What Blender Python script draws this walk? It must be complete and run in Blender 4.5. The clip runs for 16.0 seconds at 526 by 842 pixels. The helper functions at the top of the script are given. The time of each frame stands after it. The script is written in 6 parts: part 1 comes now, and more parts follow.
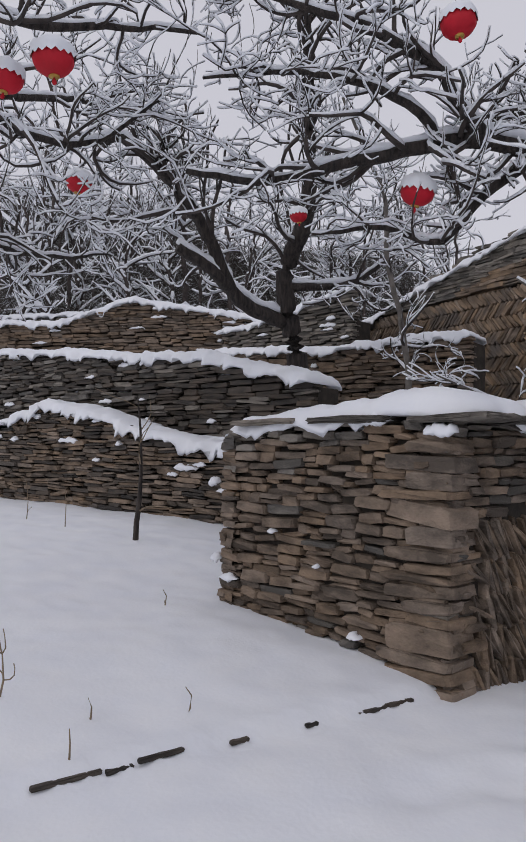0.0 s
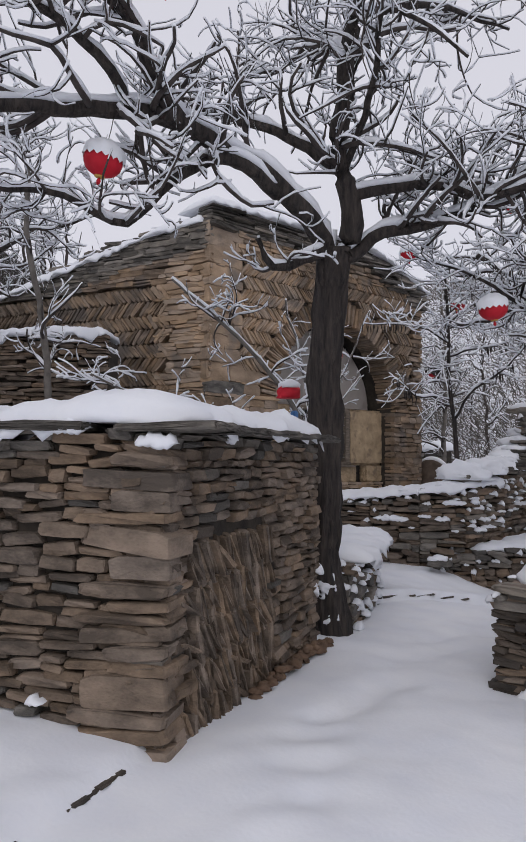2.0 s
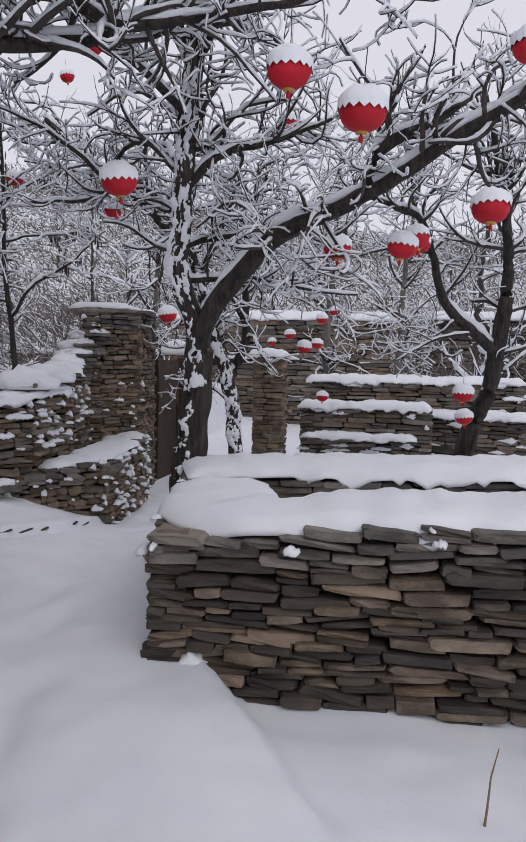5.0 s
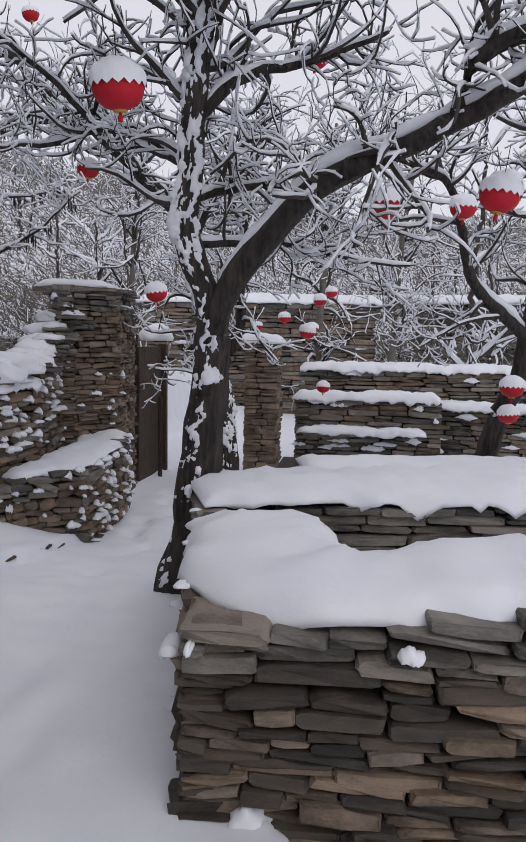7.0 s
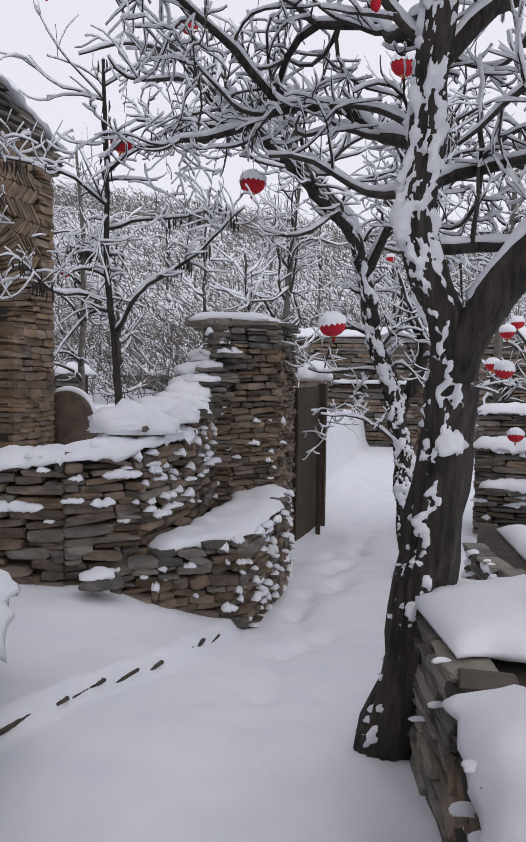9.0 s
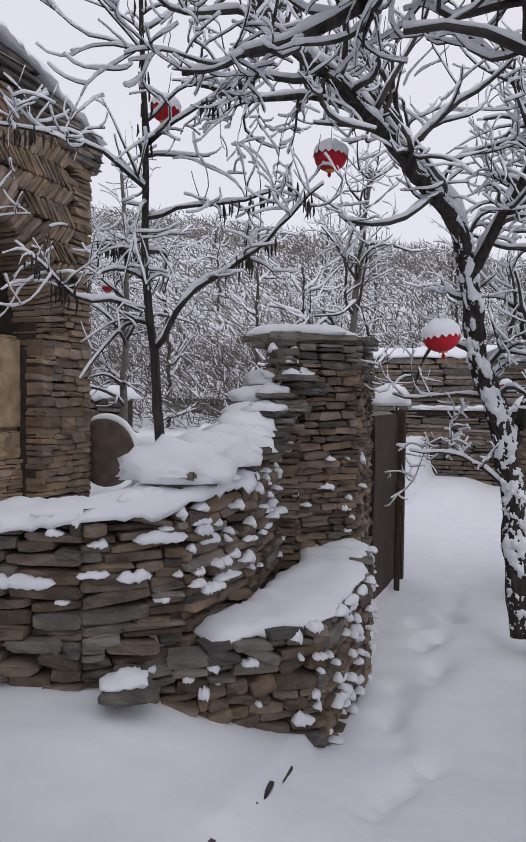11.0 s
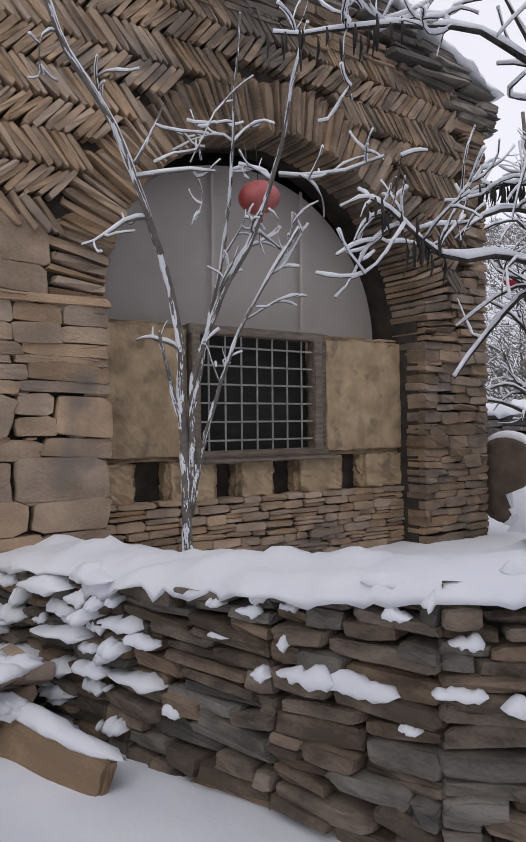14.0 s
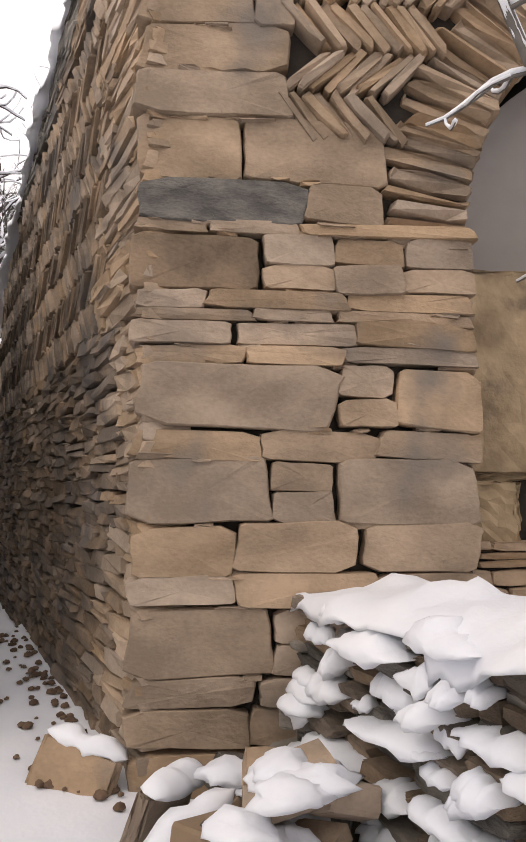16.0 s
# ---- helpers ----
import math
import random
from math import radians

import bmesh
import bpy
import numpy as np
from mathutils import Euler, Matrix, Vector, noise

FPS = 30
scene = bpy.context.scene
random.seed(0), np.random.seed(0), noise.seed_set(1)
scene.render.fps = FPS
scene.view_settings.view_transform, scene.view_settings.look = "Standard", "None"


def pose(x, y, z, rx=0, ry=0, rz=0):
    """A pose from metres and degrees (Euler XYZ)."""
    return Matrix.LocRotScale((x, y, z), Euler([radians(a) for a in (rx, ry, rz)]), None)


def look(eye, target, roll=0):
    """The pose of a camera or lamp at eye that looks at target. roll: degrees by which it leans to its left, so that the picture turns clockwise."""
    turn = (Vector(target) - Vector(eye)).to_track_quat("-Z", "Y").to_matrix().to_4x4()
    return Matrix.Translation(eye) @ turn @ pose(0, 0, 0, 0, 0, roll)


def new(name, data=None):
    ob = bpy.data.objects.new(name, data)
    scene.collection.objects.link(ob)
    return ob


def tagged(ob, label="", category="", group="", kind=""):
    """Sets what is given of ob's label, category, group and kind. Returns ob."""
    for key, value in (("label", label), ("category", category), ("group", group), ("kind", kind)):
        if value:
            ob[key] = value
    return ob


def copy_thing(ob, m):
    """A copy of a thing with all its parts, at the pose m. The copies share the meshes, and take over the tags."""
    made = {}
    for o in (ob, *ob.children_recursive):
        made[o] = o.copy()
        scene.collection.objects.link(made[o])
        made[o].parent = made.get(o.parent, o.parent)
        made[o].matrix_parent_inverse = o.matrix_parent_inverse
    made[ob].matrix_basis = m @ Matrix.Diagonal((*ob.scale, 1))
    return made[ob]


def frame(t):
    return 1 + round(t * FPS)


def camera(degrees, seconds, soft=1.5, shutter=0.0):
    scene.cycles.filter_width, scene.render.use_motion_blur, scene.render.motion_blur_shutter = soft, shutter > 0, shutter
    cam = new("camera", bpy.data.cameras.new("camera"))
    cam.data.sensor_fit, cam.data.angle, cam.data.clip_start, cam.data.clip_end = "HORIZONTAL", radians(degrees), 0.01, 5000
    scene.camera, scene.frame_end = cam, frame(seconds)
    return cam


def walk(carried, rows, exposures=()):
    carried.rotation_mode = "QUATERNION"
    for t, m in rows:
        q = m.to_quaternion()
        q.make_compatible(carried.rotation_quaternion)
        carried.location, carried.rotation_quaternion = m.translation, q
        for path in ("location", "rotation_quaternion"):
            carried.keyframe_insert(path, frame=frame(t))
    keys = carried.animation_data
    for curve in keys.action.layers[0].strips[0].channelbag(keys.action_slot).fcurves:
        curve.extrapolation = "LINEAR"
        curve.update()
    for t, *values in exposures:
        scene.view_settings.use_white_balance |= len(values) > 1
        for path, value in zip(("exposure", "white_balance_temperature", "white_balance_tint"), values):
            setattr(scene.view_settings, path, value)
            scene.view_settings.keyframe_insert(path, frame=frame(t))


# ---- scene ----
cam = camera(41.0, 16.0)
PATH = [
    (0, (3.077, -0.062, 1.749), (1.101, 0.235, 1.83), 0.9),
    (0.5, (2.844, -0.136, 1.755), (0.946, 0.488, 1.848), 1.0),
    (1, (2.629, -0.238, 1.774), (0.866, 0.699, 1.877), 0.9),
    (1.5, (2.412, -0.294, 1.792), (0.784, 0.863, 1.901), 0.7),
    (2, (2.195, -0.305, 1.813), (0.694, 1.014, 1.908), 0.7),
    (2.5, (1.982, -0.34, 1.832), (0.631, 1.133, 1.918), 0.5),
    (3, (1.806, -0.286, 1.803), (0.65, 1.346, 1.852), 0.4),
    (3.5, (1.568, -0.158, 1.819), (0.681, 1.635, 1.815), 0.4),
    (4, (1.332, -0.036, 1.874), (0.693, 1.858, 1.805), 0.4),
    (4.5, (1.157, 0.169, 1.892), (0.718, 2.116, 1.754), 1.0),
    (7, (0.362, 1.6, 1.911), (0.109, 3.573, 1.695), 1.0),
    (7.5, (0.232, 1.927, 1.922), (-0.116, 3.884, 1.698), 0.8),
    (8, (0.062, 2.221, 1.941), (-0.393, 4.156, 1.72), 0.8),
    (8.5, (-0.098, 2.536, 1.968), (-0.639, 4.453, 1.785), 0.9),
    (9, (-0.327, 2.848, 1.974), (-0.955, 4.742, 1.85), 0.8),
    (11.5, (-1.104, 4.431, 2.021), (-1.959, 6.238, 1.968), 0.7),
    (12, (-1.23, 4.712, 2.005), (-2.239, 6.438, 1.949), 0.5),
    (12.5, (-1.366, 4.965, 1.988), (-2.535, 6.587, 1.934), 0.1),
    (13, (-1.51, 5.16, 1.977), (-2.838, 6.655, 1.935), -0.2),
    (13.5, (-1.608, 5.351, 1.971), (-3.078, 6.707, 1.948), -0.4),
    (14, (-1.779, 5.502, 1.932), (-3.421, 6.644, 1.931), -0.5),
    (14.5, (-1.981, 5.69, 1.883), (-3.783, 6.556, 1.924), -0.4),
    (15, (-2.254, 5.995, 1.695), (-4.157, 6.595, 1.832), -0.5),
    (15.5, (-2.693, 6.117, 1.584), (-4.656, 6.442, 1.78), -0.5),
    (16, (-3.182, 6.136, 1.59), (-5.166, 6.294, 1.783), 0.1),
]
walk(cam, [(t, look(eye, target, roll)) for t, eye, target, roll in PATH],
     [(0, -0.3, 6450, 11), (1, -0.18, 6450, 11), (2.5, -0.08, 6450, 11), (7, -0.02, 6450, 11), (9, 0.15, 6450, 11), (11.5, 0.02, 6450, 11), (12.5, -0.02, 6450, 11), (13.5, 0.06, 6420, 11), (14.5, 0.54, 6620, 11), (16, 0.92, 7350, 12)])

# ---- light: an overcast winter sky with a weak, wide sun ----
world = bpy.data.worlds.new("overcast_sky")
world.use_nodes = True
scene.world = world
wn, wl = world.node_tree.nodes, world.node_tree.links
sky = wn.new("ShaderNodeTexSky")
sky.sky_type, sky.sun_disc = "NISHITA", False
sky.sun_elevation, sky.sun_rotation = radians(38), radians(150)
cloud = wn.new("ShaderNodeTexNoise")
cloud.inputs["Scale"].default_value = 1.6
cloud_ramp = wn.new("ShaderNodeValToRGB")
cloud_ramp.color_ramp.elements[0].color = (5.7, 5.65, 6.25, 1)
cloud_ramp.color_ramp.elements[1].color = (6.7, 6.55, 6.9, 1)
veil = wn.new("ShaderNodeMixRGB")
veil.inputs["Fac"].default_value = 0.92
wl.new(cloud.outputs["Fac"], cloud_ramp.inputs["Fac"])
wl.new(sky.outputs["Color"], veil.inputs["Color1"])
wl.new(cloud_ramp.outputs["Color"], veil.inputs["Color2"])
wl.new(veil.outputs["Color"], wn["Background"].inputs["Color"])
wn["Background"].inputs["Strength"].default_value = 0.125
sun = new("sun", bpy.data.lights.new("sun", "SUN"))
sun.data.energy, sun.data.angle, sun.data.color = 0.5, radians(40), (1.0, 0.96, 0.9)
sun.matrix_world = look((6, -8, 12), (-2, 4, 0))


# ---- materials ----
def material(name, dark, light, scale=6.0, rough=0.85, bump=0.3, fine=60.0, metal=0.0, spread=0.0, stretch=(1, 1, 1), stain=None):
    """A surface whose colour wanders between two tones at two scales, with relief; spread: change from piece to piece."""
    m = bpy.data.materials.new(name)
    m.use_nodes = True
    n, l = m.node_tree.nodes, m.node_tree.links
    b = n["Principled BSDF"]
    b.inputs["Roughness"].default_value, b.inputs["Metallic"].default_value = rough, metal
    geo, obj = n.new("ShaderNodeNewGeometry"), n.new("ShaderNodeObjectInfo")
    mapping = n.new("ShaderNodeMapping")
    mapping.inputs["Scale"].default_value = stretch
    l.new(geo.outputs["Position"], mapping.inputs["Vector"])
    coarse, grain = n.new("ShaderNodeTexNoise"), n.new("ShaderNodeTexNoise")
    coarse.inputs["Scale"].default_value, grain.inputs["Scale"].default_value = scale, fine
    coarse.inputs["Detail"].default_value, grain.inputs["Detail"].default_value = 5, 4
    for t in (coarse, grain):
        l.new(mapping.outputs["Vector"], t.inputs["Vector"])
    mixed = n.new("ShaderNodeMath")
    mixed.operation = "MULTIPLY_ADD"
    mixed.inputs[1].default_value = 0.35
    l.new(grain.outputs["Fac"], mixed.inputs[0])
    add = n.new("ShaderNodeMath")
    add.operation = "MULTIPLY_ADD"
    add.inputs[1].default_value, add.inputs[2].default_value = 1.3, -0.33
    l.new(coarse.outputs["Fac"], add.inputs[0])
    l.new(add.outputs[0], mixed.inputs[2])
    ramp = n.new("ShaderNodeValToRGB")
    ramp.color_ramp.elements[0].color, ramp.color_ramp.elements[1].color = (*dark, 1), (*light, 1)
    ramp.color_ramp.elements[0].position, ramp.color_ramp.elements[1].position = 0.25, 0.85
    out = ramp.outputs["Color"]
    if spread:
        sums = n.new("ShaderNodeMath")
        l.new(obj.outputs["Random"], sums.inputs[0])
        l.new(geo.outputs["Random Per Island"], sums.inputs[1])
        frac = n.new("ShaderNodeMath")
        frac.operation = "FRACT"
        l.new(sums.outputs[0], frac.inputs[0])
        shift = n.new("ShaderNodeMath")
        shift.operation = "MULTIPLY_ADD"
        shift.inputs[1].default_value, shift.inputs[2].default_value = spread, -spread / 2
        l.new(frac.outputs[0], shift.inputs[0])
        total = n.new("ShaderNodeMath")
        l.new(mixed.outputs[0], total.inputs[0])
        l.new(shift.outputs[0], total.inputs[1])
        l.new(total.outputs[0], ramp.inputs["Fac"])
        hue = n.new("ShaderNodeHueSaturation")
        vary = n.new("ShaderNodeMath")
        vary.operation = "MULTIPLY_ADD"
        vary.inputs[1].default_value, vary.inputs[2].default_value = 17.0, 0.0
        l.new(frac.outputs[0], vary.inputs[0])
        frac2 = n.new("ShaderNodeMath")
        frac2.operation = "FRACT"
        l.new(vary.outputs[0], frac2.inputs[0])
        sat = n.new("ShaderNodeMapRange")
        sat.inputs["To Min"].default_value, sat.inputs["To Max"].default_value = 0.75, 1.12
        l.new(frac2.outputs[0], sat.inputs["Value"])
        l.new(sat.outputs["Result"], hue.inputs["Saturation"])
        l.new(out, hue.inputs["Color"])
        out = hue.outputs["Color"]
    else:
        l.new(mixed.outputs[0], ramp.inputs["Fac"])
    if stain:
        spots, edge = n.new("ShaderNodeTexNoise"), n.new("ShaderNodeValToRGB")
        spots.inputs["Scale"].default_value, spots.inputs["Detail"].default_value = stain[1], 6
        edge.color_ramp.elements[0].position, edge.color_ramp.elements[1].position = 0.56, 0.66
        l.new(geo.outputs["Position"], spots.inputs["Vector"])
        l.new(spots.outputs["Fac"], edge.inputs["Fac"])
        over = n.new("ShaderNodeMixRGB")
        over.inputs["Color2"].default_value = (*stain[0], 1)
        l.new(edge.outputs["Color"], over.inputs["Fac"])
        l.new(out, over.inputs["Color1"])
        out = over.outputs["Color"]
    l.new(out, b.inputs["Base Color"])
    if bump:
        relief = n.new("ShaderNodeBump")
        relief.inputs["Strength"].default_value, relief.inputs["Distance"].default_value = bump, 0.02
        l.new(mixed.outputs[0], relief.inputs["Height"])
        l.new(relief.outputs["Normal"], b.inputs["Normal"])
    return m


SNOW = material("snow", (0.775, 0.8, 0.855), (0.845, 0.86, 0.887), 3.0, 0.75, 0.22, 45.0)
SNOW.node_tree.nodes["Principled BSDF"].inputs["Subsurface Weight"].default_value = 0.0
STONE = {
    "brown": material("brown_slate", (0.08, 0.059, 0.042), (0.275, 0.202, 0.143), 6.0, 0.85, 0.9, 50.0, spread=0.45, stretch=(1, 1, 2)),
    "grey": material("grey_slate", (0.072, 0.065, 0.056), (0.24, 0.213, 0.18), 6.0, 0.75, 0.9, 50.0, spread=0.7, stretch=(1, 1, 2.4)),
    "tan": material("tan_sandstone", (0.235, 0.168, 0.11), (0.49, 0.355, 0.24), 3.0, 0.88, 0.6, 42.0, spread=0.34, stretch=(1, 1, 1.6), stain=((0.2, 0.165, 0.135), 1.7)),
}
STONE["dark"] = material("dark_wet_slate", (0.028, 0.023, 0.019), (0.1, 0.078, 0.059), 5.0, 0.75, 0.55, 70.0, spread=0.45, stretch=(1, 1, 4))
# darker brown than the tan, for high and far stones of the house
STONE["umber"] = material("umber_sandstone", (0.12, 0.086, 0.058), (0.33, 0.236, 0.158), 3.5, 0.88, 0.6, 45.0, spread=0.4, stretch=(1, 1, 1.6), stain=((0.12, 0.1, 0.085), 1.9))
# near-black heart of walls: shadow in the joints is put into its colour
GAP = material("dark_gap_fill", (0.02, 0.017, 0.014), (0.06, 0.048, 0.037), 8.0, 0.95, 0.4)
MORTAR = material("clay_mortar", (0.17, 0.122, 0.08), (0.34, 0.255, 0.17), 7.0, 0.95, 0.8, 40.0)
EARTH = material("brown_earth", (0.09, 0.055, 0.035), (0.2, 0.13, 0.085), 9.0, 0.95, 0.6)
CLAY = material("yellow_clay_render", (0.28, 0.205, 0.126), (0.51, 0.382, 0.238), 6.0, 0.92, 1.0, 15.0, stain=((0.22, 0.165, 0.11), 5.0))
BARK = material("dark_wet_bark", (0.007, 0.006, 0.006), (0.068, 0.053, 0.045), 9.0, 0.85, 1.0, 34.0, stretch=(3.2, 3.2, 0.45))
TWIG = material("grey_brown_twig", (0.025, 0.02, 0.019), (0.085, 0.068, 0.06), 10.0, 0.85, 0.2)
YOUNG = material("grey_young_bark", (0.1, 0.09, 0.08), (0.2, 0.18, 0.16), 12.0, 0.8, 0.3)
RED = material("red_lantern_silk", (0.42, 0.002, 0.012), (0.6, 0.004, 0.024), 5.0, 0.7, 0.1)
# paler, pinker red for the one lantern before the arch
PALE_RED = material("pale_red_silk", (0.3, 0.04, 0.04), (0.5, 0.16, 0.15), 5.0, 0.6, 0.1)
GOLD = material("gilt_trim", (0.5, 0.3, 0.06), (0.7, 0.45, 0.12), 8.0, 0.45, 0.1, metal=0.4)
WOOD = material("weathered_grey_wood", (0.11, 0.09, 0.07), (0.26, 0.21, 0.165), 6.0, 0.85, 0.5, 80.0, stretch=(6, 1, 6))
DOORWOOD = material("dark_brown_door_wood", (0.03, 0.02, 0.013), (0.085, 0.055, 0.035), 6.0, 0.8, 0.4, 60.0, stretch=(6, 6, 1))
IRON = material("painted_iron_bars", (0.22, 0.22, 0.2), (0.38, 0.37, 0.34), 9.0, 0.6, 0.2)
# near-black colour stands in for the missing light indoors
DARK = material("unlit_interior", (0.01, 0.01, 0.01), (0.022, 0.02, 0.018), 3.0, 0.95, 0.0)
BLUE = material("blue_plastic", (0.05, 0.16, 0.4), (0.1, 0.25, 0.52), 4.0, 0.4, 0.05)
RUST = material("rusty_brown_drum", (0.07, 0.05, 0.038), (0.16, 0.12, 0.09), 6.0, 0.8, 0.3)
STRAW = material("dry_straw", (0.16, 0.12, 0.08), (0.3, 0.23, 0.15), 9.0, 0.9, 0.2)
POD = material("dark_seed_pod", (0.015, 0.012, 0.011), (0.05, 0.04, 0.035), 12.0, 0.85, 0.2)
EVERGREEN = material("far_bamboo_leaf", (0.04, 0.055, 0.035), (0.11, 0.125, 0.08), 9.0, 0.8, 0.2)
FILM = material("grey_plastic_film", (0.55, 0.5, 0.46), (0.66, 0.61, 0.565), 1.6, 0.35, 0.15, 9.0)
fn, fl = FILM.node_tree.nodes, FILM.node_tree.links
film_clear, film_mix = fn.new("ShaderNodeBsdfTransparent"), fn.new("ShaderNodeMixShader")
film_mix.inputs["Fac"].default_value = 0.62
fl.new(film_clear.outputs[0], film_mix.inputs[1])
fl.new(fn["Principled BSDF"].outputs[0], film_mix.inputs[2])
fl.new(film_mix.outputs[0], fn["Material Output"].inputs["Surface"])


# ---- builders ----
def mesh_of(name, verts, faces, mat, smooth=False):
    me = bpy.data.meshes.new(name)
    me.from_pydata([tuple(v) for v in verts], [], faces)
    for m in (mat if isinstance(mat, (list, tuple)) else [mat]):
        me.materials.append(m)
    if smooth:
        me.shade_smooth()
    return me


def part(name, bm, mat, parent, label=""):
    me = bpy.data.meshes.new(name)
    bm.to_mesh(me)
    bm.free()
    me.materials.append(mat)
    ob = new(name, me)
    ob.parent = parent
    return tagged(ob, label)


def piece(name, verts, faces, mat, parent, label="", smooth=False):
    ob = new(name, mesh_of(name, verts, faces, mat, smooth))
    ob.parent = parent
    return tagged(ob, label)


def holder(name, x, y, z, label, category, group="", kind=""):
    ob = new(name)
    ob.empty_display_size = 0.1
    ob.location = (x, y, z)
    return tagged(ob, label, category, group, kind)


def local(ob, verts):
    """World points as seen from an unrotated holder."""
    return np.asarray(verts, float) - np.array(ob.location)


def box_bm(sx, sy, sz, cx=0, cy=0, cz=0, bevel=0.01, rough=0.0, cuts=0, seed=0):
    bm = bmesh.new()
    bmesh.ops.create_cube(bm, size=1)
    bmesh.ops.scale(bm, vec=(sx, sy, sz), verts=bm.verts)
    if bevel:
        bmesh.ops.bevel(bm, geom=bm.edges[:], offset=bevel, segments=2, affect="EDGES")
    if cuts:
        bmesh.ops.subdivide_edges(bm, edges=bm.edges[:], cuts=cuts, use_grid_fill=True)
    r = random.Random(seed)
    for v in bm.verts:
        if rough:
            v.co += Vector((r.uniform(-1, 1), r.uniform(-1, 1), r.uniform(-1, 1))) * rough
        v.co += Vector((cx, cy, cz))
    return bm


def fbm(x, y, z=0.0):
    return noise.fractal(Vector((x, y, z)), 0.7, 2.0, 4)


def smooth01(v):
    v = np.clip(v, 0, 1)
    return v * v * (3 - 2 * v)


# ---- stones ----
def stone_shape(r, worn, taper):
    """An irregular, worn slab of unit size: its face is at y = 0, its back at y = 1."""
    ring = []
    for sx, sz, flip in ((1, 1, 0), (-1, 1, 1), (-1, -1, 0), (1, -1, 1)):
        cx, cz = r.uniform(0.015, 0.04 + taper * 0.1), r.uniform(0.08, 0.22 + taper * 0.2)
        off = r.uniform(-0.03, 0.03)
        ends = [(sx * 0.5 + off, sz * (0.5 - cz)), (sx * (0.5 - cx) + off, sz * (0.5 - r.uniform(0.01, 0.13)))]
        ring += ends[::-1] if flip else ends
        if not flip:
            ring.append((r.uniform(-0.22, 0.22), sz * (0.5 - r.uniform(-0.07, 0.06))))
    n = len(ring)
    lean, swell = r.uniform(-0.1, 0.1), r.uniform(0.01, 0.06)
    verts = []
    for back, shrink_x, shrink_z in ((0.8, 1, 1), (worn, 1, 1), (worn * 0.35, 1 - worn * 0.22, 1 - worn * 0.6), (0.0, 1 - worn * 0.75, 1 - worn * 1.7)):
        for x, z in ring:
            verts.append((x * shrink_x, back + (r.uniform(-0.05, 0.05) + lean * z if back < 0.5 else 0) + (swell if back == 0 else 0) * r.uniform(-1, 0.2), z * shrink_z))
    faces = []
    for k in (0, n, 2 * n):
        for i in range(n):
            j = (i + 1) % n
            faces.append((k + i, k + j, k + n + j, k + n + i))
    faces.append(tuple(range(3 * n, 4 * n)))
    return verts, faces


def block_shape(r):
    """A squared block of unit size with flat face, crisp worn arrises and edges that run a little out of true."""
    tip = [[sx * 0.5 + r.uniform(-0.06, 0.05) * sx, sz * 0.5 + r.uniform(-0.11, 0.06) * sz] for sx, sz in ((1, 1), (-1, 1), (-1, -1), (1, -1))]
    ring = []
    for i in range(4):
        (x0, z0), (x1, z1), (xp, zp) = tip[i], tip[(i + 1) % 4], tip[i - 1]
        cut = r.choice((0.04, 0.05, 0.07, 0.16))
        ring.append((x0 + (xp - x0) * cut, z0 + (zp - z0) * cut))
        ring.append((x0 + (x1 - x0) * cut, z0 + (z1 - z0) * cut))
        for f in (0.38, 0.7):
            ring.append((x0 + (x1 - x0) * f + r.uniform(-0.015, 0.015), z0 + (z1 - z0) * f + r.uniform(-0.022, 0.022)))
    n, lean = len(ring), r.uniform(-0.06, 0.06)
    verts = []
    for deep, shrink in ((0.8, 1.0), (0.07, 1.0), (0.022, 0.985), (0.0, 0.95)):
        for x, z in ring:
            wear = r.uniform(0.985, 1.0) if deep < 0.05 else 1.0
            verts.append((x * (1 - (1 - shrink) * 0.5) * wear, deep + (r.uniform(-0.008, 0.012) + lean * z * 0.5 if deep < 0.5 else 0), z * shrink * wear))
    faces = []
    for k in (0, n, 2 * n):
        for i in range(n):
            j = (i + 1) % n
            faces.append((k + i, k + j, k + n + j, k + n + i))
    verts.append((0, r.uniform(-0.015, 0.01), 0))
    faces += [(3 * n + i, 3 * n + (i + 1) % n, 4 * n) for i in range(n)]
    return verts, faces


stone_rng = random.Random(11)
SHAPES = [stone_shape(stone_rng, stone_rng.uniform(0.05, 0.12), stone_rng.choice((0, 0.2, 0.5, 0.9))) for _ in range(18)] + [block_shape(stone_rng) for _ in range(12)]
STONE_MESH = {key: [mesh_of("stone", v, f, STONE[key]) for v, f in SHAPES] for key in STONE}


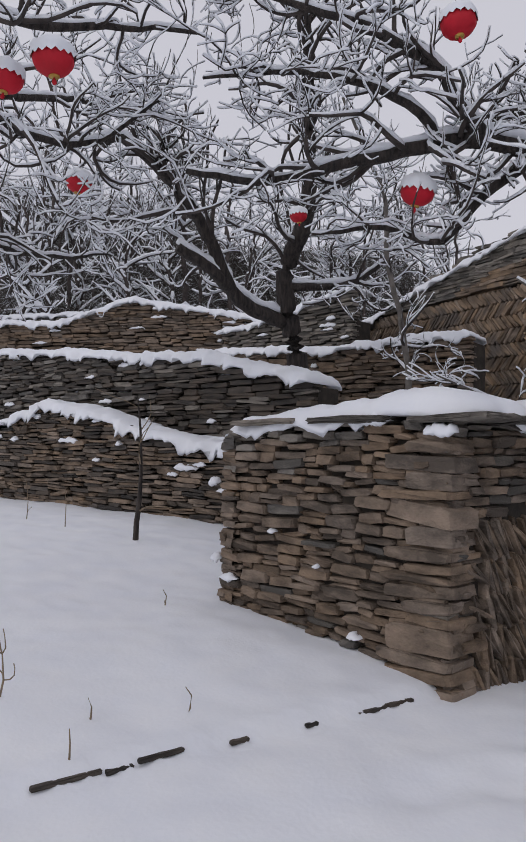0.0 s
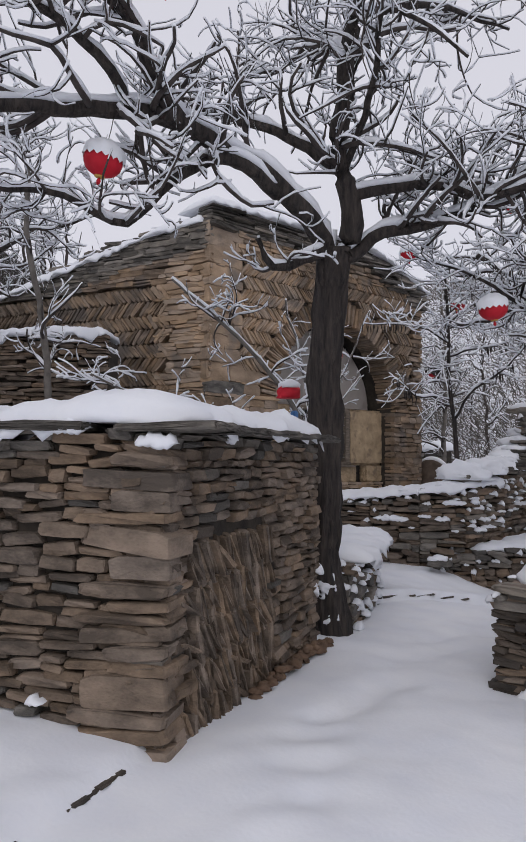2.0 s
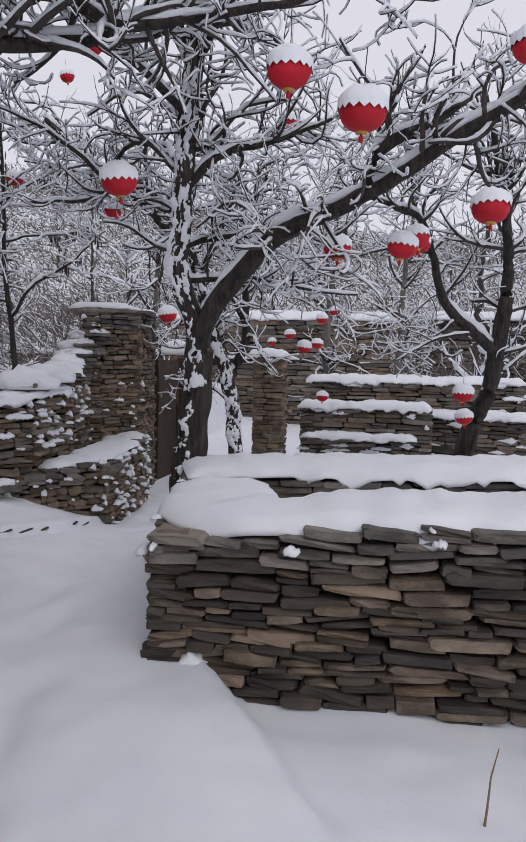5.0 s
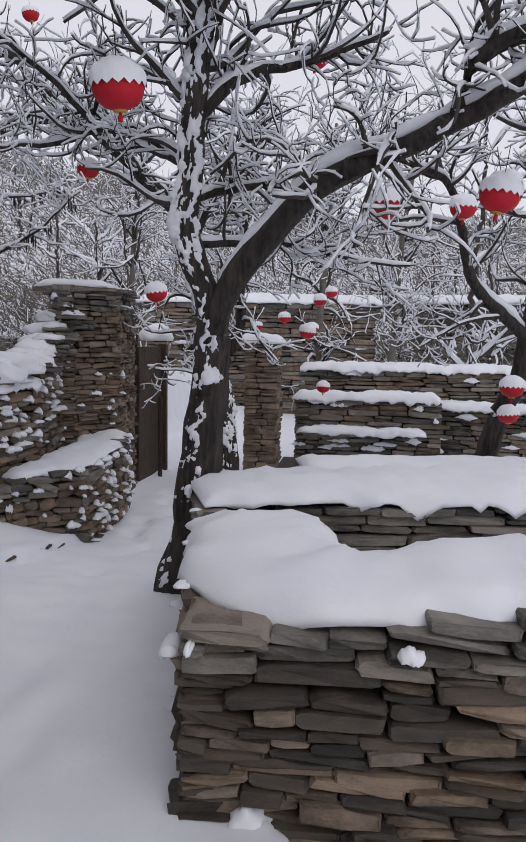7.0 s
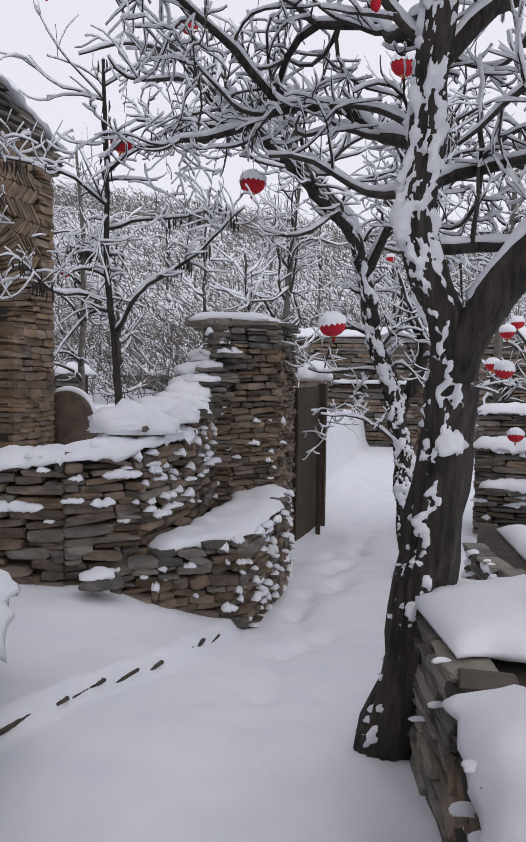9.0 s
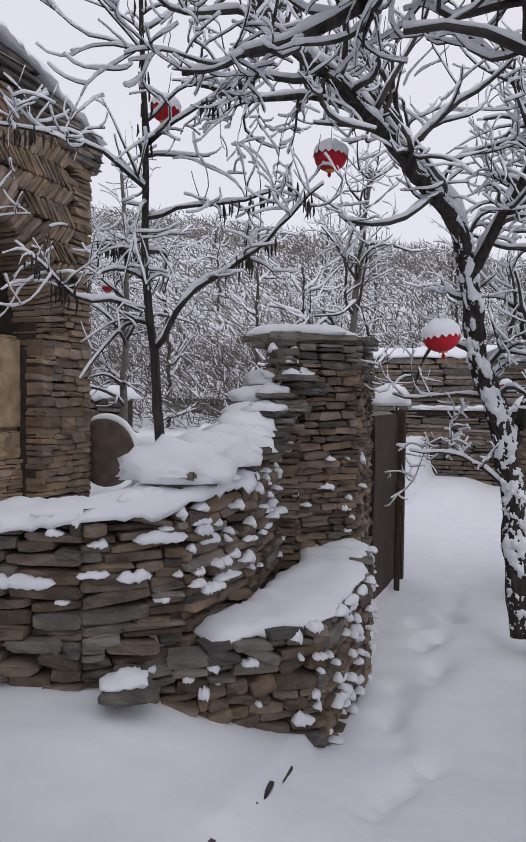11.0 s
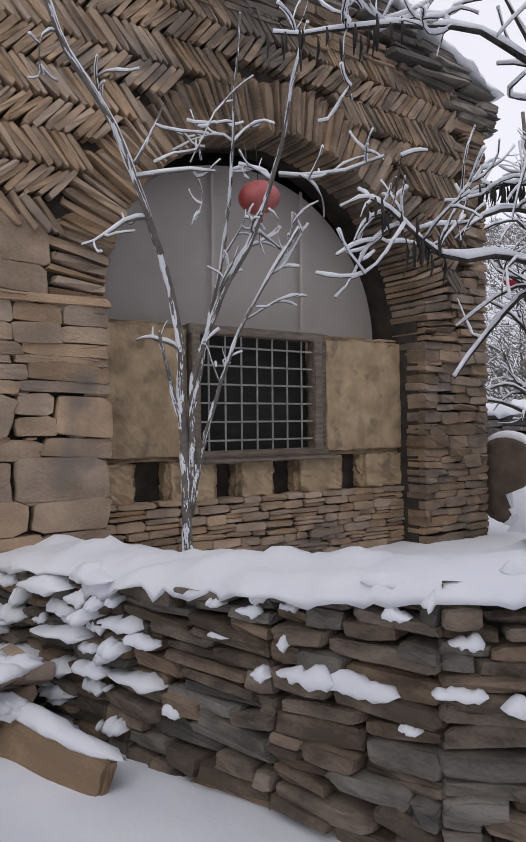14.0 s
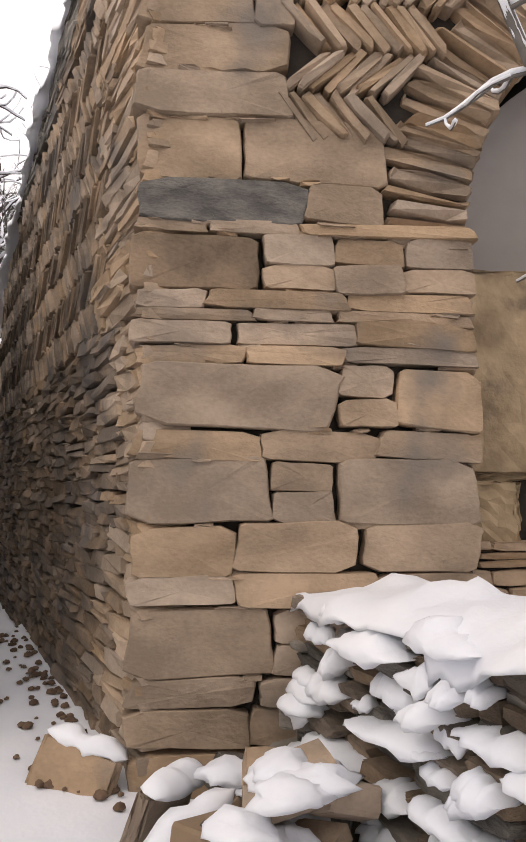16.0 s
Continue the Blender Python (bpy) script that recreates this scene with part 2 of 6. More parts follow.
def lay(out, p0, p1, z0, z1, course=(0.05, 0.11), length=(0.15, 0.45), depth=0.2, seed=1, tone=lambda s, z, r: "brown", wave=0.03, tilt=1.5, skip=None, batter=0.0, jut=0.018, tight=0.95):
    """Courses of slabs on the face from p0 to p1, seen from its right-hand side; z0 and z1 give bottom and top along the run."""
    r = random.Random(seed)
    p0, p1 = Vector((*p0, 0)), Vector((*p1, 0))
    run = (p1 - p0).length
    ax = (p1 - p0) / run
    back = Vector((-ax.y, ax.x, 0))
    low, high = min(z0(s) for s in (0, run / 2, run)), max(z1(s) for s in np.linspace(0, run, 12))
    z = low
    while z < high:
        h = r.uniform(*course)
        s = -r.uniform(0, length[0])
        while s < run:
            w = r.uniform(*length) * (0.8 + h / course[1] * 0.5)
            if s + w > run - length[0] * 0.5:
                w = run - s
            a, b = max(s, 0), s + w
            s += w
            if b - a < 0.03:
                continue
            mid = (a + b) / 2
            zm = z + h / 2 + wave * fbm(mid * 0.9 + seed, z * 1.3)
            if zm < z0(mid) or zm > z1(mid) or (skip and skip(mid, zm)):
                continue
            if h > course[1] * 0.75 and r.random() < 0.3:
                rows = [(zm - h * 0.25, h / 2), (zm + h * 0.25, h / 2)]
            else:
                rows = [(zm, h * r.uniform(0.93, 1.12))]
            for zz, hh in rows:
                at = p0 + ax * mid - back * (r.uniform(-jut, jut) - batter * (zz - low))
                m = Matrix.Translation((at.x, at.y, zz)) @ Matrix((( ax.x, back.x, 0, 0), (ax.y, back.y, 0, 0), (0, 0, 1, 0), (0, 0, 0, 1)))
                m = m @ pose(0, 0, 0, r.gauss(0, 1.5), r.gauss(0, tilt), r.gauss(0, 1.5)) @ Matrix.Diagonal(((b - a) * (tight + 0.035), depth, hh * tight, 1))
                out.append((m, r.randrange(18), tone(mid, zz, r)))
        z += h


def herringbone(out, p0, p1, s0, s1, z0, z1, row=0.26, slab=0.055, seed=3, tone="brown", depth=0.18, skip=None, steep=48, sway=4, flip=True):
    """Rows of slabs leaning one way and the other on the face from p0 to p1."""
    r = random.Random(seed)
    p0, p1 = Vector((*p0, 0)), Vector((*p1, 0))
    ax = (p1 - p0).normalized()
    back = Vector((-ax.y, ax.x, 0))
    z, turn = z0, 1
    while z < z1 - row * 0.4:
        s = s0
        while s < s1:
            w = slab * r.uniform(0.7, 1.35)
            s += w * 1.25
            zm = z + row / 2
            if skip and skip(s, zm):
                continue
            at = p0 + ax * s + back * r.uniform(-0.015, 0.015)
            m = Matrix.Translation((at.x, at.y, zm)) @ Matrix((( ax.x, back.x, 0, 0), (ax.y, back.y, 0, 0), (0, 0, 1, 0), (0, 0, 0, 1)))
            m = m @ pose(0, 0, 0, 0, turn * (steep + r.gauss(0, sway)), 0) @ Matrix.Diagonal((row * 1.28, depth, w, 1))
            out.append((m, r.randrange(18), tone))
        z += row
        turn = -turn if flip else turn


def set_stones(parent, pieces, near, most=300, name="stone", rest="stones"):
    """Hangs the pieces nearest to a place of the plan under parent one by one, and joins those past that."""
    near = Vector(near)
    pieces = sorted(pieces, key=lambda p: (p[0].translation - near).length)
    base = parent.matrix_basis.inverted()
    for m, n, key in pieces[:most]:
        ob = new(name, STONE_MESH[key][n])
        ob.parent = parent
        ob.matrix_basis = base @ m
    for key in STONE:
        vs, fs, count = [], [], 0
        for m, n, k in pieces[most:]:
            if k != key:
                continue
            v, f = SHAPES[n]
            a = np.array((base @ m))
            vs.append(np.asarray(v) @ a[:3, :3].T + a[:3, 3])
            fs += [tuple(i + count for i in face) for face in f]
            count += len(v)
        if vs:
            tagged(piece(rest, np.concatenate(vs), fs, STONE[key], parent), kind="stuff")


def core(name, outline, z0, z1, mat, label, category="wall"):
    """The filled heart of a wall over an outline; z1 is one height or one for each corner."""
    n = len(outline)
    tops = z1 if isinstance(z1, (list, tuple)) else [z1] * n
    verts = [(x, y, z0) for x, y in outline] + [(x, y, z) for (x, y), z in zip(outline, tops)]
    faces = [tuple(range(n))[::-1], tuple(range(n, 2 * n))] + [(i, (i + 1) % n, n + (i + 1) % n, n + i) for i in range(n)]
    return tagged(new(name, mesh_of(name, verts, faces, mat)), label, category, kind="structure")


# ---- snow ----
def snow_cap(name, line, width, top, thick, label, over=0.05, drip=0.08, seed=1, lump=0.35, step=0.05):
    """Snow lying along a wall's top: a rounded, lumpy bank whose rims hang over in scallops. top gives the height along the run."""
    pts = [Vector((*p, 0)) for p in line]
    rail = []
    far = 0.0
    for a, b in zip(pts, pts[1:]):
        d = (b - a).length
        k = max(2, int(d / step))
        for i in range(k):
            rail.append((a.lerp(b, i / k), far + d * i / k))
        far += d
    rail.append((pts[-1], far))
    across = [-1, -0.97, -0.88, -0.72, -0.5, -0.25, 0, 0.25, 0.5, 0.72, 0.88, 0.97, 1]
    verts, faces, m = [], [], len(across) + 2
    for i, (p, s) in enumerate(rail):
        q0, q1 = rail[max(i - 2, 0)][0], rail[min(i + 2, len(rail) - 1)][0]
        ax = (q1 - q0).normalized()
        side = Vector((ax.y, -ax.x, 0))
        end = min(1, min(s, far - s) / 0.12 + 0.25)
        w = width(s) if callable(width) else width
        for v in across:
            rim = w / 2 + over * (0.55 + 1.0 * fbm(s * 3.1 + seed * 7, v * 0.4, seed) + 0.5 * fbm(s * 6.0 + seed, v * 0.7, seed)) * min(1, end + 0.3)
            x = v * rim
            t = thick * end * (1 + lump * fbm(s * 1.7 + seed, x * 2.3, seed * 3.7)) + 0.03 * fbm(s * 5, x * 5, seed) + 0.012 * fbm(s * 13, x * 13, seed)
            z = top(s) + t * max(0.0, 1 - abs(v) ** 3.2) ** 0.6
            if abs(v) > 0.9:
                z -= drip * max(0.0, fbm(s * 4.3 + (7 if v > 0 else 0) + seed, seed * 1.3) + 0.4 * fbm(s * 6.5 + (3 if v > 0 else 0) + seed, seed) + 0.25) * (abs(v) - 0.9) * 10
            verts.append((*(p + side * x).xy, z))
        for v in (0.9, -0.9):
            verts.append((*(p + side * v * w / 2).xy, top(s) - 0.015))
        if i:
            a, b = (i - 1) * m, i * m
            for j in range(m):
                k = (j + 1) % m
                faces.append((a + j, a + k, b + k, b + j))
    faces.append(tuple(range(m))[::-1])
    faces.append(tuple(range(len(verts) - m, len(verts))))
    return tagged(new("snow_bank", mesh_of("snow_bank", verts, faces, SNOW, True)), label, "snow")


ico = bmesh.new()
bmesh.ops.create_icosphere(ico, subdivisions=3, radius=1)
BALL_V, BALL_F = [tuple(v.co) for v in ico.verts], [tuple(v.index for v in f.verts) for f in ico.faces]
ico.free()
BALLS = []
for k in range(9):
    verts = []
    for x, y, z in BALL_V:
        g = 1 + 0.3 * fbm(x * 0.9 + k * 9, y * 0.9, z * 0.9) + 0.13 * fbm(x * 2.2, y * 2.2 + k, z * 2.2)
        verts.append((x * g, y * g, max(z * g, -0.25)))
    BALLS.append(np.array(verts))
WEDGES = []
for k in range(9):
    verts = []
    for x, y, z in BALL_V:
        g = 1 + 0.36 * fbm(x * 1.0 + k * 5, y * 1.0, z * 1.0 + 4) + 0.12 * fbm(x * 2.4, y * 2.4 + k, z * 2.4)
        taper = 1 - 0.28 * max(z, -0.2)
        verts.append((x * g * taper, y * g * (1 - 0.35 * max(z, 0)), max(z * g, -0.35 - 0.15 * math.sin(x * 5 + k))))
    WEDGES.append(np.array(verts))


# snow draped over a ledge: its ragged lip hangs down the face
DRAPES, DRAPE_F = [], []
ACROSS, ROUND = 13, 10
for k in range(9):
    verts = []
    for i in range(ACROSS):
        u = i / (ACROSS - 1) * 2 - 1
        fade = (1 - abs(u) ** 2.6) ** 0.5 if abs(u) < 1 else 0.0
        drip = 0.3 * max(0.0, 0.5 + 1.6 * fbm(u * 1.3 + k * 3.1, k * 1.7) + 1.2 * fbm(u * 4.2 + k, 8.0))
        peak = 1 - 0.75 * min(1, abs(u - 0.5 * math.sin(k * 2.1))) if k % 2 else 0.8
        tall = peak * (1.25 + 0.8 * fbm(u * 1.9 + k * 2.3, 2.0) + 0.5 * fbm(u * 4.7 + k, 5.0))
        for y, z, hang in ((1.0, -0.1, 0), (0.85, 0.45, 0), (0.4, 0.85, 0), (-0.1, 0.95, 0), (-0.5, 0.8, 0), (-0.8, 0.35, 0), (-0.95, -0.15, 0.5), (-0.8, -0.3, 1.0), (-0.45, -0.35, 0.9), (0.0, -0.2, 0)):
            wob = 0.16 * fbm(u * 3 + k, y * 2.5, z * 2.5)
            verts.append((u + wob * 0.4, (y + wob) * (0.35 + 0.65 * fade) + 0.25 * hang * drip * 0.2, (z * tall + wob - hang * drip) * fade))
    DRAPES.append(np.array(verts))
for i in range(ACROSS - 1):
    for j in range(ROUND):
        DRAPE_F.append((i * ROUND + j, i * ROUND + (j + 1) % ROUND, (i + 1) * ROUND + (j + 1) % ROUND, (i + 1) * ROUND + j))



def clumps(name, spots, label, parent=None, mat=None, forms=BALLS, skin=BALL_F):
    """Loose lumps of snow at (x, y, z, rx, ry, rz, turn)."""
    vs, fs = [], []
    for i, (x, y, z, rx, ry, rz, turn) in enumerate(spots):
        b = forms[i % 9] * (rx, ry, rz)
        c, s = math.cos(turn), math.sin(turn)
        b = b @ np.array(((c, s, 0), (-s, c, 0), (0, 0, 1)))
        fs += [tuple(j + len(b) * i for j in f) for f in skin]
        vs.append(b + (x, y, z))
    if not vs:
        return None
    ob = new("snow_clumps", mesh_of("snow_clumps", np.concatenate(vs), fs, mat or SNOW, True))
    ob.parent = parent
    return tagged(ob, label, "" if parent else "snow", kind="stuff")


def ledge_snow(name, pieces, share, label, seed=5, pick=lambda p: True, size=1.0, deep=1.0):
    """Snow that has lodged on the ledges of a rough wall."""
    r = random.Random(seed)
    spots = []
    for m, n, key in pieces:
        if r.random() > share or not pick(m.translation):
            continue
        sx, sz = m.to_scale().x, m.to_scale().z
        ax = m.to_3x3() @ Vector((1, 0, 0))
        turn = math.atan2(ax.y, ax.x)
        out = m.to_3x3() @ Vector((0, -1, 0))
        out.normalize()
        grow = size * r.uniform(0.55, 1.35)
        w = min(max(sx * r.uniform(0.15, 0.42), 0.028), 0.13) * min(grow, 1.5)
        d = r.uniform(-0.3, 0.3) * sx
        at = m.translation + Vector((math.cos(turn) * d, math.sin(turn) * d, 0)) + out * r.uniform(0.0, 0.02)
        spots.append((at.x, at.y, at.z + sz * 0.5, w, r.uniform(0.035, 0.055) * deep, r.uniform(0.024, 0.044) * min(grow, 1.4), turn + r.gauss(0, 0.12)))
    return clumps(name, spots, label, forms=DRAPES, skin=DRAPE_F)


# ---- trees ----
class Tubes:
    def __init__(self):
        self.v, self.f, self.n = [], [], 0

    def add(self, pts, radii, sides, rough=0.0):
        pts, radii = np.asarray(pts, float), np.asarray(radii, float)
        n = len(pts)
        tan = np.gradient(pts, axis=0)
        tan /= np.linalg.norm(tan, axis=1)[:, None] + 1e-9
        ref = np.where(np.abs(tan[:, 2:3]) < 0.9, [[0, 0, 1.0]], [[1.0, 0, 0]])
        u = np.cross(tan, ref)
        u /= np.linalg.norm(u, axis=1)[:, None] + 1e-9
        w = np.cross(u, tan)
        a = np.arange(sides) * 2 * np.pi / sides
        ring = pts[:, None] + radii[:, None, None] * (u[:, None] * np.cos(a)[:, None] + w[:, None] * np.sin(a)[:, None])
        if rough:
            for i in range(n):
                for j in range(sides):
                    c, s = math.cos(a[j]), math.sin(a[j])
                    ring[i, j] = pts[i] + (ring[i, j] - pts[i]) * (1 + rough * 0.9 * fbm(c * 5.5, s * 5.5, i * 0.09) + rough * 0.6 * fbm(c * 1.2, s * 1.2, i * 0.4 + 7))
        self.v.append(ring.reshape(-1, 3))
        k = self.n
        for i in range(n - 1):
            for j in range(sides):
                q = (j + 1) % sides
                self.f.append((k + i * sides + j, k + i * sides + q, k + (i + 1) * sides + q, k + (i + 1) * sides + j))
        self.f.append(tuple(range(k, k + sides))[::-1])
        self.f.append(tuple(range(k + (n - 1) * sides, k + n * sides)))
        self.n += n * sides

    def mesh(self, name, mat, origin=(0, 0, 0)):
        return mesh_of(name, np.concatenate(self.v) - np.asarray(origin), self.f, mat, True)


def bend(pts, step=0.12, wander=0.02, seed=0):
    """A smooth, slightly crooked line through a few points."""
    pts = np.asarray(pts, float)
    d = np.r_[0, np.cumsum(np.linalg.norm(np.diff(pts, axis=0), axis=1))]
    n = max(4, int(d[-1] / step))
    t = np.linspace(0, d[-1], n)
    m = np.gradient(pts, d, axis=0)
    out = []
    for v in t:
        i = min(np.searchsorted(d, v, side="right") - 1, len(d) - 2)
        h = d[i + 1] - d[i]
        x = (v - d[i]) / h
        out.append((2 * x**3 - 3 * x**2 + 1) * pts[i] + (x**3 - 2 * x**2 + x) * h * m[i] + (-2 * x**3 + 3 * x**2) * pts[i + 1] + (x**3 - x**2) * h * m[i + 1])
    out = np.array(out)
    for k in range(1, n):
        out[k] += wander * np.array([fbm(t[k] * 2.2 + seed, a * 5.1, seed * 0.7) for a in range(3)])
    return out


LANTERNS = [(-1.61, 1.72, 3.58), (0.5, 3.7, 3.2), (0.84, 3.63, 2.98), (-3.51, 8.42, 4.0), (-2.45, 8.86, 3.69), (0.53, 6.43, 2.83), (-0.02, 7.45, 4.18), (-1.62, 8.52, 2.4), (-4.5, 1.44, 4.35), (-0.84, -0.67, 3.87), (-1.03, -0.96, 3.84), (-2.89, -0.75, 3.95), (-1.07, 1.78, 4.48), (-2.78, 6.3, 4.17), (-3.42, 10.56, 6.4), (-3.83, 10.52, 6.0), (-1.13, 8.79, 4.52), (1.05, 5.31, 2.66), (1.26, 8.07, 3.12), (1.48, 4.28, 2.69), (-0.22, 13.07, 2.63), (-0.07, 14.08, 2.83), (-0.78, 13.02, 2.34), (-0.4, 14.08, 2.2), (-0.09, 12.09, 1.29), (1.77, 8.14, 1.56), (1.83, 8.52, 1.28), (1.64, 4.24, 3.47), (-0.62, 4.47, 2.93), (1.15, 5.73, 2.78), (-7.53, 13.52, 3.75), (-2.62, 18.46, 4.6), (-0.26, 10.85, 2.08), (-1.73, 16.77, 2.3)]
WALKWAY = np.array([(-0.33, 2.85, 2.0), (-0.7, 3.6, 2.1), (-1.1, 4.43, 2.2), (-1.4, 5.0, 2.2), (-1.65, 5.4, 2.1), (-2.2, 5.9, 1.9), (-3.2, 6.1, 1.8)])


def blocked(pts):
    """Twigs keep clear of the walkway and of the lanterns that hang among them."""
    pts = np.asarray(pts)
    way = np.linalg.norm(pts[:, None] - WALKWAY[None], axis=2).min()
    hung = np.linalg.norm(pts[:, None] - np.array(LANTERNS)[None], axis=2).min()
    return way < 1.15 or hung < 0.2


class Tree:
    """A bare, snow-laden tree: hand-placed limbs, and boughs and twigs that grow out of them."""

    def __init__(self, seed, snow=1.0, bark=BARK, twig=TWIG):
        self.r = random.Random(seed)
        self.seed, self.burden = seed, snow
        self.trunk, self.limbs, self.twigs, self.snow = Tubes(), [], Tubes(), Tubes()
        self.bark, self.twig = bark, twig

    def lie(self, pts, radii, sides=5):
        """Snow on the upper side of a branch, thinner where it is steep."""
        pts, radii = np.asarray(pts), np.asarray(radii)
        tan = np.gradient(pts, axis=0)
        flat = np.linalg.norm(tan[:, :2], axis=1) / (np.linalg.norm(tan, axis=1) + 1e-9)
        rough = np.array([0.8 + 0.5 * fbm(*(p * 6.0)) for p in pts])
        size = (radii * 0.78 + 0.0082) * np.clip((flat - 0.12) * 1.6, 0, 1) * rough * self.burden
        keep = size > 0.002
        if keep.sum() < 2:
            return
        size = np.where(keep, size, 0.0005)
        lift = radii * np.where(radii > 0.035, 0.95, 0.7) + size * 0.7
        self.snow.add(pts + np.c_[np.zeros(len(pts)), np.zeros(len(pts)), lift], size, sides)

    def plaster(self, line, radii, side, share=0.6, size=1.0):
        """Snow that the wind has stuck to one side of a trunk: a crust with ragged, broken edges."""
        line, radii = np.asarray(line, float), np.asarray(radii, float)
        run = np.r_[0, np.cumsum(np.linalg.norm(np.diff(line, axis=0), axis=1))]
        far = np.arange(0, run[-1], 0.014)
        mid = math.atan2(side[1], side[0])
        cols, start = 23, self.snow.n
        rows = []
        for s in far:
            p = np.array([np.interp(s, run, line[:, a]) for a in range(3)])
            rad = np.interp(s, run, radii)
            taper = min(1, s / 0.08, (run[-1] - s) / 0.08)
            row = []
            for j in range(cols):
                v = j / (cols - 1) * 2 - 1
                a = mid + v * 1.45
                field = 0.75 * fbm(s * 3.4 + self.seed, v * 1.1, 3.3) + 0.75 * fbm(s * 9.5, v * 2.4, self.seed * 1.7) + 0.4 * fbm(s * 24, v * 6.0, self.seed)
                field += (share - 0.5) * 1.5 + 0.06 - 0.6 * v * v - 1.5 * (1 - taper)
                crust = 0.022 * size * min(max(field, -0.3) * 1.8, 1.0)
                out = rad * 1.03 + crust if field > 0 else rad * 0.9 + crust
                row.append((p[0] + math.cos(a) * out, p[1] + math.sin(a) * out, p[2]))
            rows.append(row)
        if len(rows) < 3:
            return
        self.snow.v.append(np.array(rows).reshape(-1, 3))
        for i in range(len(rows) - 1):
            for j in range(cols - 1):
                k = start + i * cols + j
                self.snow.f.append((k, k + 1, k + cols + 1, k + cols))
        self.snow.n += len(rows) * cols

    def limb(self, pts, r0, r1, sides=8, wander=0.03, main=False, kids=0, depth=2, start=0.2, reach=1.0, up=0.25, stuck=None):
        line = bend(pts, 0.1, wander, self.seed + len(self.limbs))
        radii = np.linspace(r0, r1, len(line)) * (1 + 0.08 * np.array([fbm(i * 0.7, self.seed) for i in range(len(line))]))
        ridge = np.array([[fbm(*(p * 3.0)), fbm(*(p * 3.0 + 9)), 0] for p in line]) * radii[:, None] * 0.12
        self.trunk.add(line + ridge, radii, sides * 3 if r0 > 0.1 else sides * 2 if r0 > 0.06 else sides, 0.2 if r0 > 0.1 else 0.12 if r0 > 0.04 else 0.0)
        self.lie(line, radii, 7)
        if stuck:
            self.plaster(line, radii, *stuck)
        self.limbs.append(line)
        if kids:
            self.grow(line, radii, kids, depth, start, reach, up)
        return line

    def grow(self, line, radii, count, depth, start=0.2, reach=1.0, up=0.25):
        """Boughs off a limb, which fork on until they are twigs."""
        r = self.r
        for _ in range(int(count * 0.86)):
            k = int((start + (1 - start) * r.random() ** 0.8) * (len(line) - 1))
            k = min(max(k, 1), len(line) - 2)
            tan = line[k + 1] - line[k - 1]
            tan /= np.linalg.norm(tan) + 1e-9
            away = np.array([r.gauss(0, 1), r.gauss(0, 1), r.gauss(0.25, 0.8)])
            away -= tan * (away @ tan) * 0.8
            d = away / (np.linalg.norm(away) + 1e-9) + tan * r.uniform(0.2, 0.9)
            self.bough(line[k], d / np.linalg.norm(d), reach * r.uniform(0.5, 1.1), min(radii[k] * 0.55, 0.02 * reach + 0.004), depth, up)

    def bough(self, p, d, length, rad, depth, up):
        r = self.r
        n = 9 if depth > 1 else 7 if depth == 1 else 5
        curl = np.array([r.gauss(0, 0.16), r.gauss(0, 0.16), r.gauss(up * 0.2, 0.14)])
        pts, way = [np.array(p, float)], np.array(d, float)
        for i in range(n - 1):
            curl = curl * 0.85 + np.array([r.gauss(0, 0.19), r.gauss(0, 0.19), r.gauss(up * 0.1, 0.19)])
            way = way + curl
            way /= np.linalg.norm(way)
            pts.append(pts[-1] + way * length / (n - 1))
        if blocked(pts):
            return
        radii = np.linspace(max(rad, 0.004), max(rad * 0.35, 0.0026), n)
        self.twigs.add(pts, radii, 5 if depth > 1 else 3)
        self.lie(pts, radii, 5 if depth > 1 else 4)
        if depth:
            pts = np.array(pts)
            for _ in range(r.choice((3, 3, 4) if depth > 1 else (2, 3, 3))):
                k = r.randrange(1, n - 1)
                side = np.array([r.gauss(0, 1), r.gauss(0, 1), r.gauss(0.15, 0.7)])
                tan = pts[k + 1] - pts[k]
                tan /= np.linalg.norm(tan) + 1e-9
                dd = tan * 0.8 + side / (np.linalg.norm(side) + 1e-9)
                self.bough(pts[k], dd / np.linalg.norm(dd), length * r.uniform(0.35, 0.7), max(radii[k] * 0.62, 0.003), depth - 1, up)

    def finish(self, name, base, label, group=""):
        ob = holder(name, *base, label, "tree", group)
        for key, tubes, mat in (("trunk", self.trunk, self.bark), ("twig_mass", self.twigs, self.twig), ("snow_cover", self.snow, SNOW)):
            if tubes.v:
                o = new(key, tubes.mesh(key, mat, base))
                o.parent = ob
                if key == "twig_mass":
                    tagged(o, kind="stuff")
        return ob


# ---- ground: one sheet of snow out to the hills ----
def side_of(x, y, a, b):
    """Signed distance from the line a-b: positive on its left."""
    dx, dy = b[0] - a[0], b[1] - a[1]
    return (dx * (y - a[1]) - dy * (x - a[0])) / math.hypot(dx, dy)


